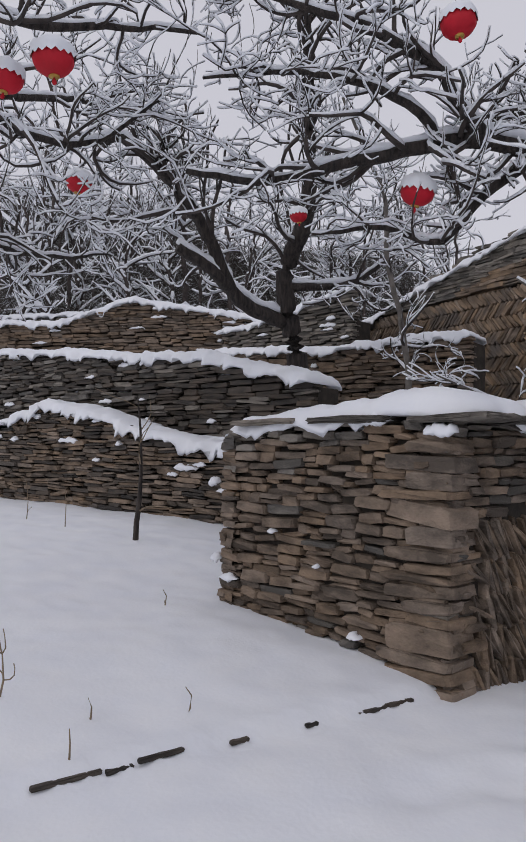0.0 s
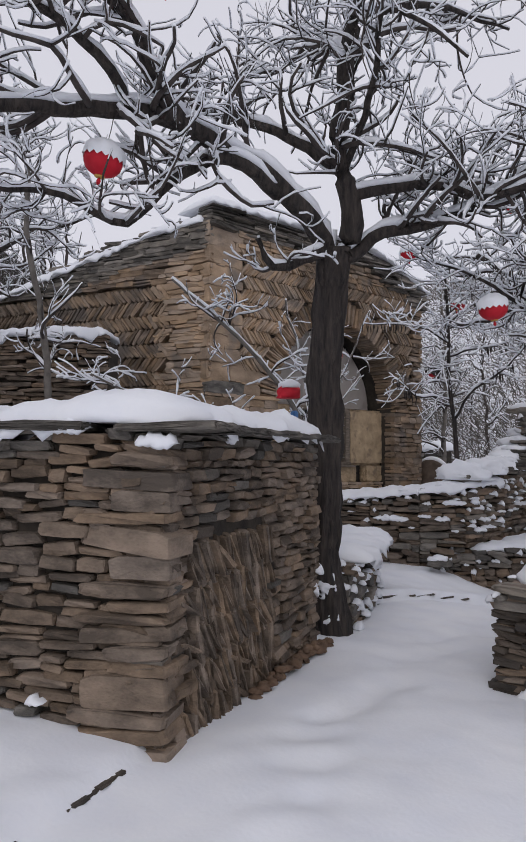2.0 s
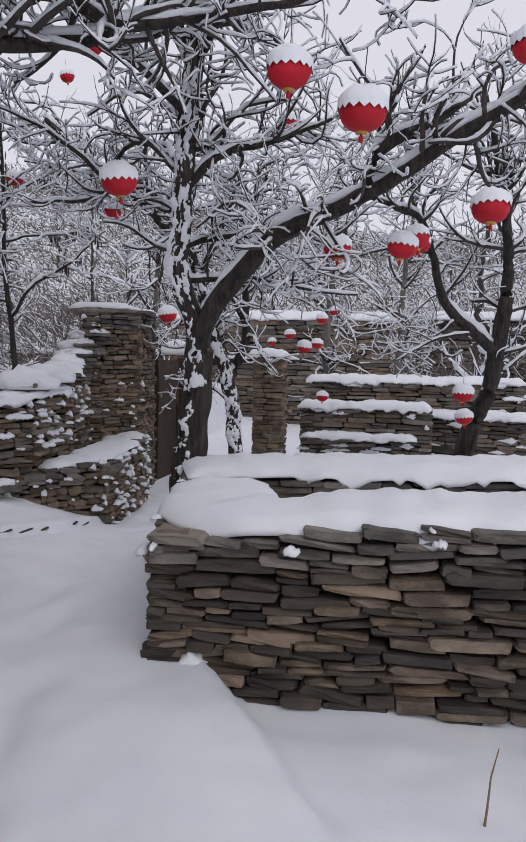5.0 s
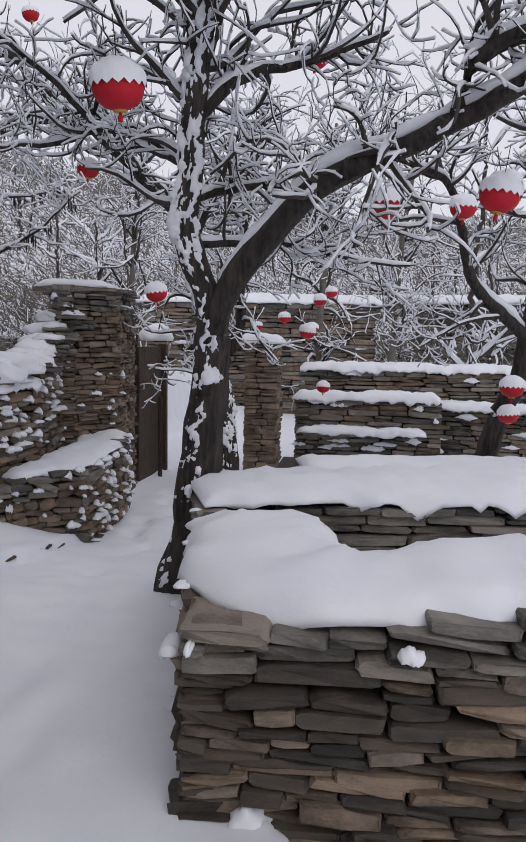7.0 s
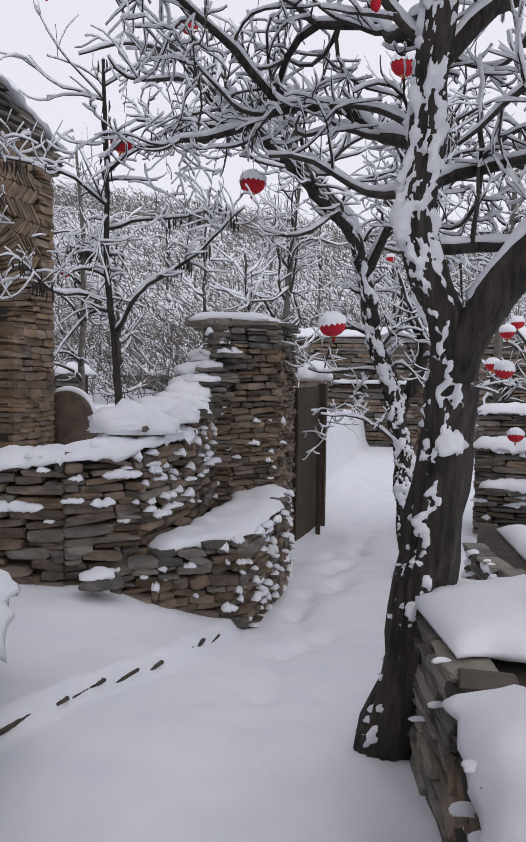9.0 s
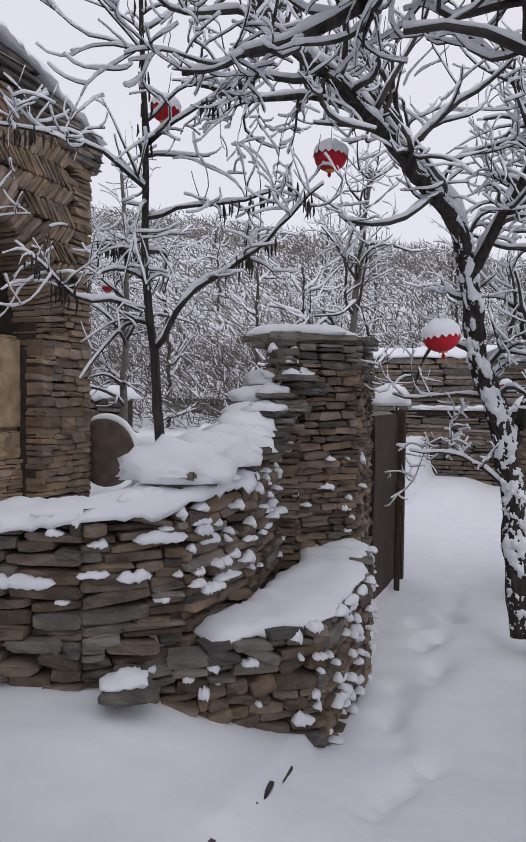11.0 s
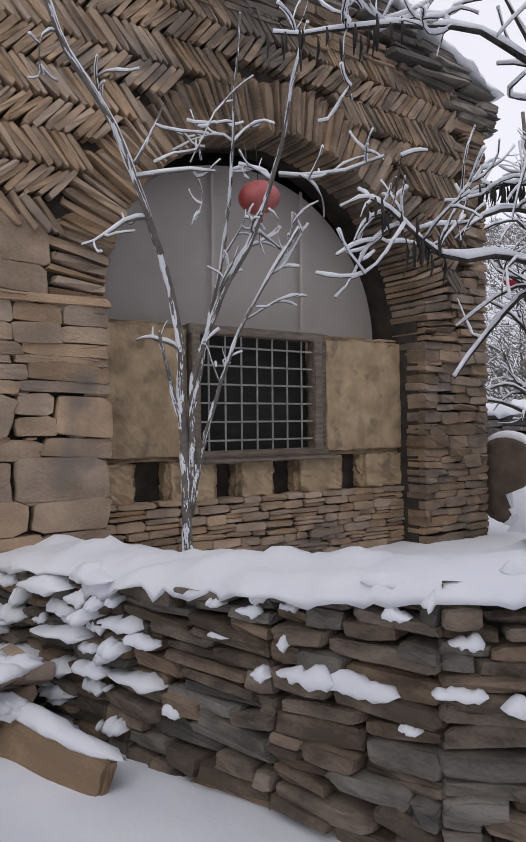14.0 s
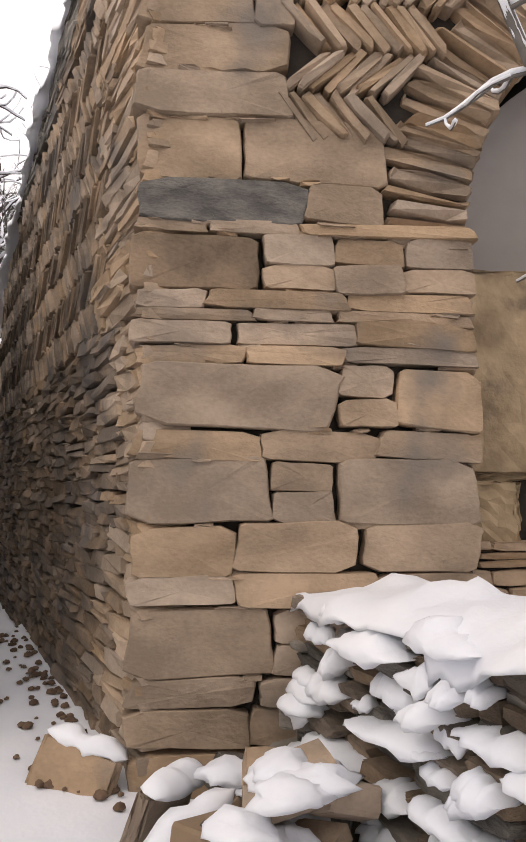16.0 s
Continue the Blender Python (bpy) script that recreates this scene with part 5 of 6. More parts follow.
pier_pieces = []
PIER = [(-1.35, 12.75), (-1.3, 12.25), (-0.8, 12.25), (-0.78, 12.8)]
for k, (a, b) in enumerate(zip(PIER, PIER[1:])):
    lay(pier_pieces, a, b, flat(-0.1), flat(1.95), (0.06, 0.1), (0.15, 0.3), 0.2, 151 + k, lambda s, z, r: "brown", jut=0.012)
pier = core("wall_pier", [(-1.25, 12.7), (-1.2, 12.35), (-0.88, 12.35), (-0.88, 12.75)], -0.4, 1.92, EARTH, "square stone gate pier")
set_stones(pier, pier_pieces, (-1.05, 12.2, 1.0), 120)
snow_cap("snow_on_pier", [(-1.4, 12.5), (-0.72, 12.5)], 0.6, flat(1.95), 0.12, "snow on the gate pier", 0.05, 0.05, 33)

far_pieces = []
for k, (a, b, low, high) in enumerate([((-0.6, 13.2), (1.75, 12.9), -0.2, 1.05), ((-0.6, 13.9), (3.5, 14.2), 0.5, 1.5), ((1.3, 13.9), (4.5, 12.6), 0.0, 0.9)]):
    lay(far_pieces, a, b, flat(low), flat(high), (0.06, 0.1), (0.2, 0.5), 0.25, 161 + k, lambda s, z, r: "grey" if r.random() < 0.6 else "brown")
    snow_cap("snow_on_far_wall", [(a[0], a[1] + 0.25), (b[0], b[1] + 0.25)], 0.6, flat(high), 0.12, "snow on a low wall beyond the planter", 0.06, 0.1, 34 + k)
far_wall = core("wall_beyond", [(-0.5, 13.35), (1.7, 13.05), (1.7, 13.5), (-0.5, 13.8)], -0.4, 1.0, GAP, "low tiered stone wall beyond the planter")
core("wall_beyond_upper", [(-0.5, 14.0), (3.4, 14.35), (3.4, 14.8), (-0.5, 14.5)], -0.4, 1.45, GAP, "upper tier of the stone wall beyond the planter")
ledge_snow("snow_on_far_ledges", far_pieces, 0.12, "snow on the ledges of the far wall", 37, size=1.6)
set_stones(far_wall, far_pieces, (0.5, 13.0, 0.6), 150)
snow_cap("snow_ledge_far", [(-0.5, 12.85), (0.6, 12.75), (1.5, 12.7)], 0.35, flat(0.55), 0.1, "snow on a ledge of the far wall", 0.05, 0.05, 38)

# far stone building behind the gate
far_b = []
lay(far_b, (-7.0, 25.0), (1.0, 25.0), flat(-0.4), flat(3.3), (0.1, 0.2), (0.5, 1.2), 0.3, 171, lambda s, z, r: "grey" if r.random() < 0.5 else "brown")
barn = core("wall_barn", [(-7.0, 25.12), (1.0, 25.12), (1.0, 28.0), (-7.0, 28.0)], -0.8, 3.25, GAP, "long low stone building beyond the gate")
set_stones(barn, far_b, (-3.5, 25.0, 1.0), 120)
snow_cap("snow_on_barn", [(-7.2, 26.5), (1.2, 26.5)], 3.2, flat(3.3), 0.35, "deep snow on the roof of the far building", 0.1, 0.1, 39, 0.2, 0.3)
far_c = []
lay(far_c, (2.5, 30.0), (12.0, 28.0), flat(0.0), flat(3.6), (0.1, 0.2), (0.5, 1.4), 0.3, 172, lambda s, z, r: "grey")
hut = core("wall_hut", [(2.5, 30.12), (12, 28.12), (12.8, 31.5), (3.2, 33.5)], -0.8, 3.55, GAP, "grey stone farm building under snow on the slope")
set_stones(hut, far_c, (5, 29.5, 1.0), 100)
snow_cap("snow_on_hut", [(2.4, 31.7), (12.6, 29.7)], 3.8, flat(3.6), 0.4, "deep snow on the far farm building's roof", 0.1, 0.1, 40, 0.2, 0.3)
for k, (a, b, z) in enumerate([((3, 40), (18, 36), 5.0), ((-2, 44), (14, 46), 8.0), ((-16, 30), (-7, 27), 2.6), ((-14, 17.5), (-8.4, 15.0), 1.9), ((-9.5, 14.2), (-5.2, 13.4), 1.5), ((-8, 17.5), (-4.6, 16.2), 1.2)]):
    t_pieces = []
    zb, tall = min(gz(*a), gz(*b)) - 0.3, 1.5 if k < 4 else 0.75
    lay(t_pieces, a, b, flat(zb), flat(zb + tall), (0.08, 0.16), (0.3, 0.9), 0.3, 181 + k, lambda s, z, r: "grey")
    ter = core("wall_terrace", [(a[0], a[1] + 0.12), (b[0], b[1] + 0.12), (b[0], b[1] + 0.6), (a[0], a[1] + 0.6)], zb - 1, zb + tall - 0.05, GAP, "snow-topped terrace wall on the far slope")
    set_stones(ter, t_pieces, (*a, 1.0), 60)
    snow_cap("snow_on_terrace", [(a[0], a[1] + 0.35), (b[0], b[1] + 0.35)], 0.8, flat(zb + tall), 0.2, "snow on a terrace wall of the far slope", 0.08, 0.12, 41 + k, 0.3, 0.15)

# ---- terraces and yard walls behind the first wall ----
def long_wall(name, p0, p1, low, tops, label, seed, deep=0.5, course=(0.05, 0.09), cap=0.12, drip=0.14, share=0.1, tone=None):
    found = []
    run = math.dist(p0, p1)
    top = ramp_to([(run * k / (len(tops) - 1), v) for k, v in enumerate(tops)])
    lay(found, p0, p1, flat(low), top, course, (0.15, 0.45), 0.22, seed, tone or topped(top, 0.25), wave=0.06, tilt=2.5, jut=0.03)
    line = inset([p0, p1], 0.1)
    back = inset([p0, p1], deep)
    ob = core(name, line + back[::-1], low - 0.6, min(tops) - 0.05, GAP, label)
    n = len(tops) * 2
    mids = inset([(p0[0] + (p1[0] - p0[0]) * k / n, p0[1] + (p1[1] - p0[1]) * k / n) for k in range(n + 1)], deep * 0.5)
    snow_cap("snow_on_" + name, mids, deep + 0.1, top, cap, "thick snow along the top of a low dry-stone wall", 0.1, drip, seed)
    ledge_snow("snow_on_ledges_of_" + name, found, share, "snow lodged on the ledges of a stone wall", seed + 1, lambda p: True, 1.5)
    set_stones(ob, found, (*p1, low + 1), 220)


long_wall("wall_terrace_low", (-11.5, -4.8), (-4.3, 1.3), 0.4, [2.0, 2.0, 1.98, 2.1, 2.36, 2.2, 1.92, 1.75, 1.68], "brown retaining wall of stacked slate behind a snow bank", 201, course=(0.04, 0.075), cap=0.09, drip=0.2, share=0.03, tone=lambda s, z, r: r.choice(("brown", "dark", "brown")))
long_wall("wall_terrace_high", (-12.0, -4.2), (-5.0, 1.75), 1.7, [3.6, 3.45, 3.3, 3.1, 2.95, 2.55], "upper retaining wall of stacked slate", 211, share=0.015, tone=lambda s, z, r: "dark" if r.random() < 0.7 else "grey")
long_wall("wall_neighbour", (-9.8, 0.9), (-6.15, 4.25), 1.0, [3.5, 3.35, 3.4], "brown stone yard wall of the neighbouring plot", 221, share=0.02, tone=lambda s, z, r: "brown")
long_wall("wall_neighbour_back", (-12.8, 0.3), (-8.8, 3.3), 2.0, [4.1, 4.2, 4.6], "higher dark yard wall behind", 231, share=0.03, tone=lambda s, z, r: "grey")
long_wall("wall_upper_left", (-13.5, -4.0), (-11.0, 2.6), 2.5, [4.5, 4.4, 4.9, 4.6, 4.3], "broken wall of an upper yard", 241, share=0.03, tone=lambda s, z, r: "brown")
long_wall("wall_upper_far", (-16.0, -6.0), (-13.5, -1.5), 2.5, [4.9, 4.8], "farther wall of an upper yard", 251, share=0.03)

# crumbs of earth washed out along the foot of the house's side wall
er = random.Random(66)
crumbs = []
for _ in range(170):
    f = er.random() ** 1.6
    x = -6.0 - 3.2 * f + er.gauss(0, 0.05)
    y = 5.88 - (x + 6.05) * -0.389 - abs(er.gauss(0, 0.16)) - 0.05
    g = er.uniform(0.008, 0.026)
    crumbs.append((x, y, gz(x, y) + 0.01, g, g, g * 0.8, er.uniform(0, 3)))
ob = clumps("earth_crumbs", crumbs, "brown earth crumbs scattered on snow along a wall's foot", mat=EARTH)
ob.name, ob["category"] = "earth_crumbs", "earth"

# ---- trees ----
def first_tree():
    t = Tree(301)
    t.limb([(-1.66, 3.82, 0.3), (-1.72, 3.82, 1.0), (-1.74, 3.81, 1.7), (-1.7, 3.79, 2.5), (-1.61, 3.75, 3.1), (-1.54, 3.7, 3.45)], 0.145, 0.125, 14, 0.02)
    low = bend([(-1.66, 3.82, 0.45), (-1.7, 3.82, 0.9)], 0.06)
    t.plaster(low, np.full(len(low), 0.145), (-0.2, -1, 0), 0.4, 1.2)
    t.limb([(-1.6, 3.72, 3.2), (-1.56, 3.6, 3.44), (-1.51, 3.33, 3.63), (-1.53, 2.97, 3.8), (-1.55, 2.54, 3.9), (-1.53, 2.21, 3.97), (-1.57, 1.86, 3.92), (-1.69, 1.22, 3.77), (-1.76, 0.79, 3.66), (-1.8, 0.1, 3.7)], 0.085, 0.02, 10, 0.03, kids=26, reach=0.95, start=0.15)
    t.limb([(-1.52, 2.24, 3.95), (-1.49, 2.01, 4.14), (-1.36, 1.73, 4.37), (-1.32, 1.38, 4.49), (-1.27, 1.04, 4.57), (-1.3, 0.3, 4.7)], 0.05, 0.014, 8, kids=18, reach=0.8)
    t.limb([(-1.57, 1.84, 3.94), (-1.47, 1.61, 4.11), (-1.41, 1.33, 4.2), (-1.4, 0.97, 4.24), (-1.3, 0.2, 4.1)], 0.035, 0.01, 7, kids=14, reach=0.8)
    t.limb([(-1.51, 3.06, 3.69), (-1.5, 2.64, 3.83), (-1.55, 2.31, 3.67), (-1.64, 2.12, 3.45), (-1.71, 1.91, 3.27), (-1.73, 1.57, 3.35), (-1.8, 1.0, 3.3)], 0.05, 0.012, 8, kids=14, reach=0.7)
    t.limb([(-1.48, 3.74, 3.4), (-1.43, 3.74, 3.57), (-1.41, 3.68, 3.89), (-1.38, 3.56, 4.15), (-1.28, 3.52, 4.48), (-1.15, 3.44, 4.85), (-0.98, 3.34, 5.33), (-0.76, 3.16, 5.85)], 0.09, 0.04, 10, kids=34, reach=1.1)
    t.limb([(-1.41, 3.62, 4.0), (-1.71, 3.45, 4.28), (-2.06, 3.23, 4.48), (-2.39, 3.03, 4.64), (-3.0, 2.7, 4.8)], 0.05, 0.014, 8, kids=20, reach=0.9)
    t.limb([(-1.5, 3.72, 3.35), (-1.47, 3.84, 3.42), (-1.3, 3.94, 3.55), (-1.05, 4.14, 3.59), (-0.72, 4.22, 3.64), (-0.32, 4.28, 3.81), (0.1, 4.3, 3.9)], 0.06, 0.014, 8, kids=24, reach=0.9)
    t.limb([(-1.42, 3.65, 3.8), (-0.84, 4.1, 3.85), (-0.56, 4.2, 3.71), (-0.01, 4.2, 3.69), (0.37, 4.11, 3.67), (0.9, 4.0, 3.75)], 0.045, 0.012, 8, kids=24, reach=0.85)
    t.limb([(-1.53, 3.6, 3.4), (-1.53, 3.45, 3.32), (-1.59, 3.34, 3.25), (-1.65, 3.13, 3.21), (-1.66, 3.03, 3.4)], 0.05, 0.02, 8, kids=3, reach=0.4)
    t.limb([(-1.39, 3.64, 4.0), (-0.85, 3.37, 4.49), (-0.66, 3.21, 4.72), (-0.38, 3.29, 4.53), (-0.18, 3.46, 4.29)], 0.03, 0.01, 7, kids=14, reach=0.7)
    t.limb([(-1.2, 3.48, 4.7), (-1.8, 3.9, 5.3), (-2.5, 4.3, 5.7), (-3.2, 4.6, 5.9)], 0.045, 0.012, 7, kids=20, reach=1.1)
    t.limb([(-1.1, 3.4, 5.0), (-0.9, 4.2, 5.3), (-0.8, 5.0, 5.4)], 0.035, 0.01, 7, kids=16, reach=1.0)
    return t.finish("tree", (-1.66, 3.82, 0.4), "large bare tree with dark bark and snow along every branch", "snowy trees")


def second_tree():
    t = Tree(302)
    t.limb([(-0.8, 5.98, 0.1), (-0.75, 5.96, 0.3), (-0.65, 5.95, 0.67), (-0.57, 5.94, 1.18), (-0.52, 5.9, 1.65), (-0.5, 5.87, 1.96)], 0.15, 0.098, 14, 0.015, stuck=((-1, -0.35, 0), 0.38, 1.3))
    t.limb([(-0.53, 5.89, 1.6), (-0.5, 5.86, 1.9), (-0.46, 5.77, 2.09), (-0.34, 5.72, 2.29), (-0.15, 5.67, 2.53), (0.06, 5.61, 2.73), (0.3, 5.49, 2.85), (0.6, 5.36, 2.92), (0.83, 5.21, 3.01), (0.97, 5.12, 3.05), (1.13, 5.01, 3.13), (1.5, 4.8, 3.3), (2.0, 4.5, 3.5)], 0.09, 0.025, 10, 0.015, kids=26, reach=0.8, start=0.3)
    t.limb([(0.82, 5.21, 3.02), (0.84, 5.15, 3.18), (0.95, 5.1, 3.28), (1.1, 5.04, 3.34), (1.5, 5.2, 3.6)], 0.045, 0.014, 8, kids=12, reach=0.7)
    t.limb([(-0.54, 5.89, 1.6), (-0.52, 5.85, 1.92), (-0.5, 5.77, 2.15), (-0.59, 5.77, 2.35), (-0.66, 5.77, 2.6), (-0.63, 5.78, 2.88), (-0.61, 5.75, 3.18), (-0.57, 5.71, 3.49), (-0.52, 5.69, 3.82), (-0.48, 5.62, 4.2), (-0.47, 5.49, 4.7)], 0.09, 0.05, 10, 0.02, kids=30, reach=0.95, start=0.3, stuck=((-0.1, -1, 0), 0.55, 1.2))
    t.limb([(-0.63, 5.78, 2.85), (-0.78, 6.15, 3.05), (-0.95, 6.4, 3.17), (-1.13, 6.41, 3.35), (-1.36, 6.42, 3.36), (-1.6, 6.4, 3.28), (-1.85, 6.5, 3.28), (-2.4, 6.7, 3.35)], 0.04, 0.01, 8, kids=22, reach=0.65)
    t.limb([(-0.58, 5.72, 3.4), (-0.85, 6.2, 3.56), (-1.0, 6.4, 3.72), (-1.2, 6.4, 3.75), (-1.4, 6.4, 3.6), (-1.48, 6.45, 3.4)], 0.035, 0.014, 8, kids=14, reach=0.6)
    t.limb([(-1.46, 6.4, 3.4), (-1.55, 6.2, 3.5), (-1.68, 5.95, 3.65), (-1.78, 5.75, 3.7), (-2.2, 5.6, 3.9)], 0.022, 0.007, 7, kids=14, reach=0.6)
    t.limb([(-0.63, 5.78, 2.75), (-0.52, 5.98, 2.84), (-0.37, 5.92, 2.86), (-0.23, 5.82, 2.85), (0.2, 5.9, 3.0)], 0.03, 0.01, 7, kids=14, reach=0.6)
    t.limb([(-0.6, 5.75, 3.2), (-0.3, 5.9, 3.5), (0.1, 6.0, 3.6), (0.5, 6.0, 3.75)], 0.04, 0.012, 7, kids=18, reach=0.8)
    t.limb([(-0.55, 5.7, 3.7), (-0.9, 5.2, 4.0), (-1.1, 4.7, 4.1), (-1.2, 4.2, 4.15)], 0.035, 0.01, 7, kids=18, reach=0.8)
    t.limb([(-0.5, 5.65, 4.1), (-0.1, 5.2, 4.3), (0.3, 4.9, 4.5)], 0.03, 0.01, 7, kids=14, reach=0.8)
    t.limb([(-0.6, 5.78, 2.5), (-0.3, 6.0, 2.55), (0.2, 6.3, 2.5), (0.7, 6.5, 2.45)], 0.025, 0.008, 7, kids=12, reach=0.6)
    return t.finish("tree", (-0.74, 5.93, 0.2), "forked bare tree with dark bark and a long snowy limb", "snowy trees")


def slim_tree():
    t = Tree(303, 1.2)
    t.limb([(-1.17, 10.55, 0.0), (-1.29, 10.6, 1.13), (-1.38, 10.5, 1.77), (-1.56, 10.3, 2.34), (-1.62, 9.96, 2.97), (-1.72, 9.56, 3.38), (-1.89, 9.16, 3.59), (-2.07, 8.72, 3.82), (-2.29, 8.37, 3.99), (-2.47, 8.02, 4.13), (-2.7, 7.6, 4.4)], 0.12, 0.03, 9, 0.03, kids=40, reach=0.9, start=0.3, stuck=((0.2, -1, 0), 0.55, 1.3))
    t.limb([(-1.34, 10.6, 1.6), (-1.15, 10.7, 2.07), (-1.13, 10.68, 2.59), (-1.11, 10.64, 3.05), (-1.0, 10.5, 3.8), (-0.9, 10.4, 4.6)], 0.075, 0.03, 8, kids=34, reach=1.0)
    t.limb([(-1.62, 9.9, 3.0), (-1.2, 9.5, 3.6), (-0.9, 9.2, 4.2)], 0.05, 0.015, 7, kids=20, reach=0.9)
    t.limb([(-2.1, 8.7, 3.8), (-2.5, 8.9, 4.1), (-3.0, 8.9, 4.2), (-3.5, 8.6, 4.25)], 0.035, 0.01, 7, kids=16, reach=0.7)
    t.limb([(-1.25, 10.6, 1.2), (-1.7, 10.4, 1.55), (-2.1, 10.2, 1.6)], 0.02, 0.006, 6, kids=8, reach=0.5)
    return t.finish("tree", (-1.17, 10.55, 0.0), "slim leaning tree thickly plastered with snow", "snowy trees")


def pod_tree():
    t = Tree(304, 1.15)
    main = t.limb([(-3.6, 8.62, 1.0), (-3.62, 8.6, 1.5), (-3.66, 8.6, 1.95), (-3.68, 8.58, 2.34), (-3.69, 8.48, 2.85), (-3.63, 8.37, 3.31), (-3.54, 8.22, 3.75), (-3.48, 8.09, 4.05), (-3.4, 7.94, 4.5)], 0.045, 0.014, 9, 0.012, kids=26, reach=0.8, start=0.4, depth=1)
    arms = [t.limb([(-3.67, 8.58, 2.37), (-3.39, 8.57, 2.73), (-3.11, 8.56, 2.88), (-2.85, 8.54, 3.01), (-2.54, 8.46, 3.26), (-2.34, 8.37, 3.37)], 0.024, 0.006, 7, kids=15, reach=0.5, depth=1)]
    arms.append(t.limb([(-3.69, 8.52, 2.64), (-3.84, 8.29, 2.68), (-3.95, 8.08, 2.66), (-4.02, 7.84, 2.81), (-4.03, 7.66, 2.91)], 0.018, 0.005, 7, kids=15, reach=0.45, depth=1))
    arms.append(t.limb([(-3.63, 8.39, 3.26), (-3.39, 8.45, 3.33), (-3.16, 8.51, 3.36), (-2.9, 8.51, 3.37), (-2.6, 8.48, 3.44)], 0.015, 0.005, 7, kids=14, reach=0.45, depth=1))
    arms.append(t.limb([(-3.6, 8.3, 3.45), (-3.8, 8.0, 3.65), (-4.1, 7.7, 3.7), (-4.4, 7.4, 3.72)], 0.015, 0.004, 7, kids=15, reach=0.5, depth=1))
    arms.append(t.limb([(-3.56, 8.25, 3.7), (-3.2, 8.3, 3.95), (-2.8, 8.3, 4.1)], 0.014, 0.004, 7, kids=15, reach=0.5, depth=1))
    arms.append(t.limb([(-3.66, 8.45, 2.9), (-3.9, 8.6, 3.1), (-4.2, 8.7, 3.2)], 0.013, 0.004, 7, kids=6, reach=0.45, depth=1))
    pods = Tubes()
    r = random.Random(9)
    for arm in arms + [main[len(main) // 2:]]:
        for _ in range(9):
            x, y, z = arm[r.randrange(len(arm) // 2, len(arm))]
            for _ in range(r.choice((2, 3))):
                px2, py2 = x + r.gauss(0, 0.04), y + r.gauss(0, 0.04)
                pods.add([(px2, py2, z), (px2 + 0.005, py2, z - 0.05), (px2 + r.gauss(0, 0.01), py2, z - r.uniform(0.08, 0.13))], [0.004, 0.009, 0.003], 5)
    ob = t.finish("tree", (-3.6, 8.62, 1.15), "young tree with drooping dark seed pods dusted with snow", "snowy trees")
    o = new("seed_pod_mass", pods.mesh("seed_pod_mass", POD, (-3.6, 8.62, 1.15)))
    o.parent = ob
    tagged(o, kind="stuff")
    return ob


def shrub_tree():
    t = Tree(305, 0.95, YOUNG, YOUNG)
    for pts, a, b, n in (
        ([(-5.65, 7.62, 1.0), (-5.7, 7.62, 1.92), (-5.68, 7.58, 2.49), (-5.6, 7.4, 2.99), (-5.5, 7.19, 3.36), (-5.39, 6.97, 3.65), (-5.3, 6.74, 3.86), (-5.18, 6.58, 4.05)], 0.034, 0.014, 5),
        ([(-5.68, 7.66, 1.5), (-5.66, 7.69, 2.24), (-5.49, 7.76, 2.66), (-5.28, 7.85, 2.99), (-5.05, 7.87, 3.37), (-4.81, 7.83, 3.73), (-4.61, 7.77, 3.98)], 0.026, 0.009, 8),
        ([(-5.67, 7.65, 1.34), (-5.59, 7.74, 1.92), (-5.41, 7.86, 2.47), (-5.18, 7.92, 2.79), (-4.98, 7.99, 3.04)], 0.018, 0.006, 6),
        ([(-5.69, 7.65, 1.9), (-5.5, 7.77, 2.85), (-5.3, 7.73, 3.31), (-5.09, 7.62, 3.73), (-4.92, 7.55, 4.1)], 0.015, 0.006, 6),
        ([(-5.71, 7.62, 1.9), (-5.69, 7.51, 2.23), (-5.65, 7.42, 2.48)], 0.016, 0.01, 1),
        ([(-5.04, 7.9, 3.34), (-4.75, 8.05, 3.29), (-4.55, 8.11, 3.3), (-4.4, 8.1, 3.29)], 0.009, 0.004, 3),
        ([(-5.5, 7.22, 3.33), (-5.3, 7.4, 3.35), (-5.1, 7.5, 3.3)], 0.01, 0.004, 2),
        ([(-5.48, 7.2, 3.4), (-5.4, 7.35, 3.75)], 0.01, 0.005, 2),
    ):
        t.limb(pts, a, b, 8, 0.012, kids=n, depth=1, reach=0.42, up=0.1, stuck=((0.5, -1, 0), 0.38, 0.3))
    return t.finish("tree", (-5.65, 7.62, 1.1), "many-stemmed young tree with snow on its grey shoots", "snowy trees")


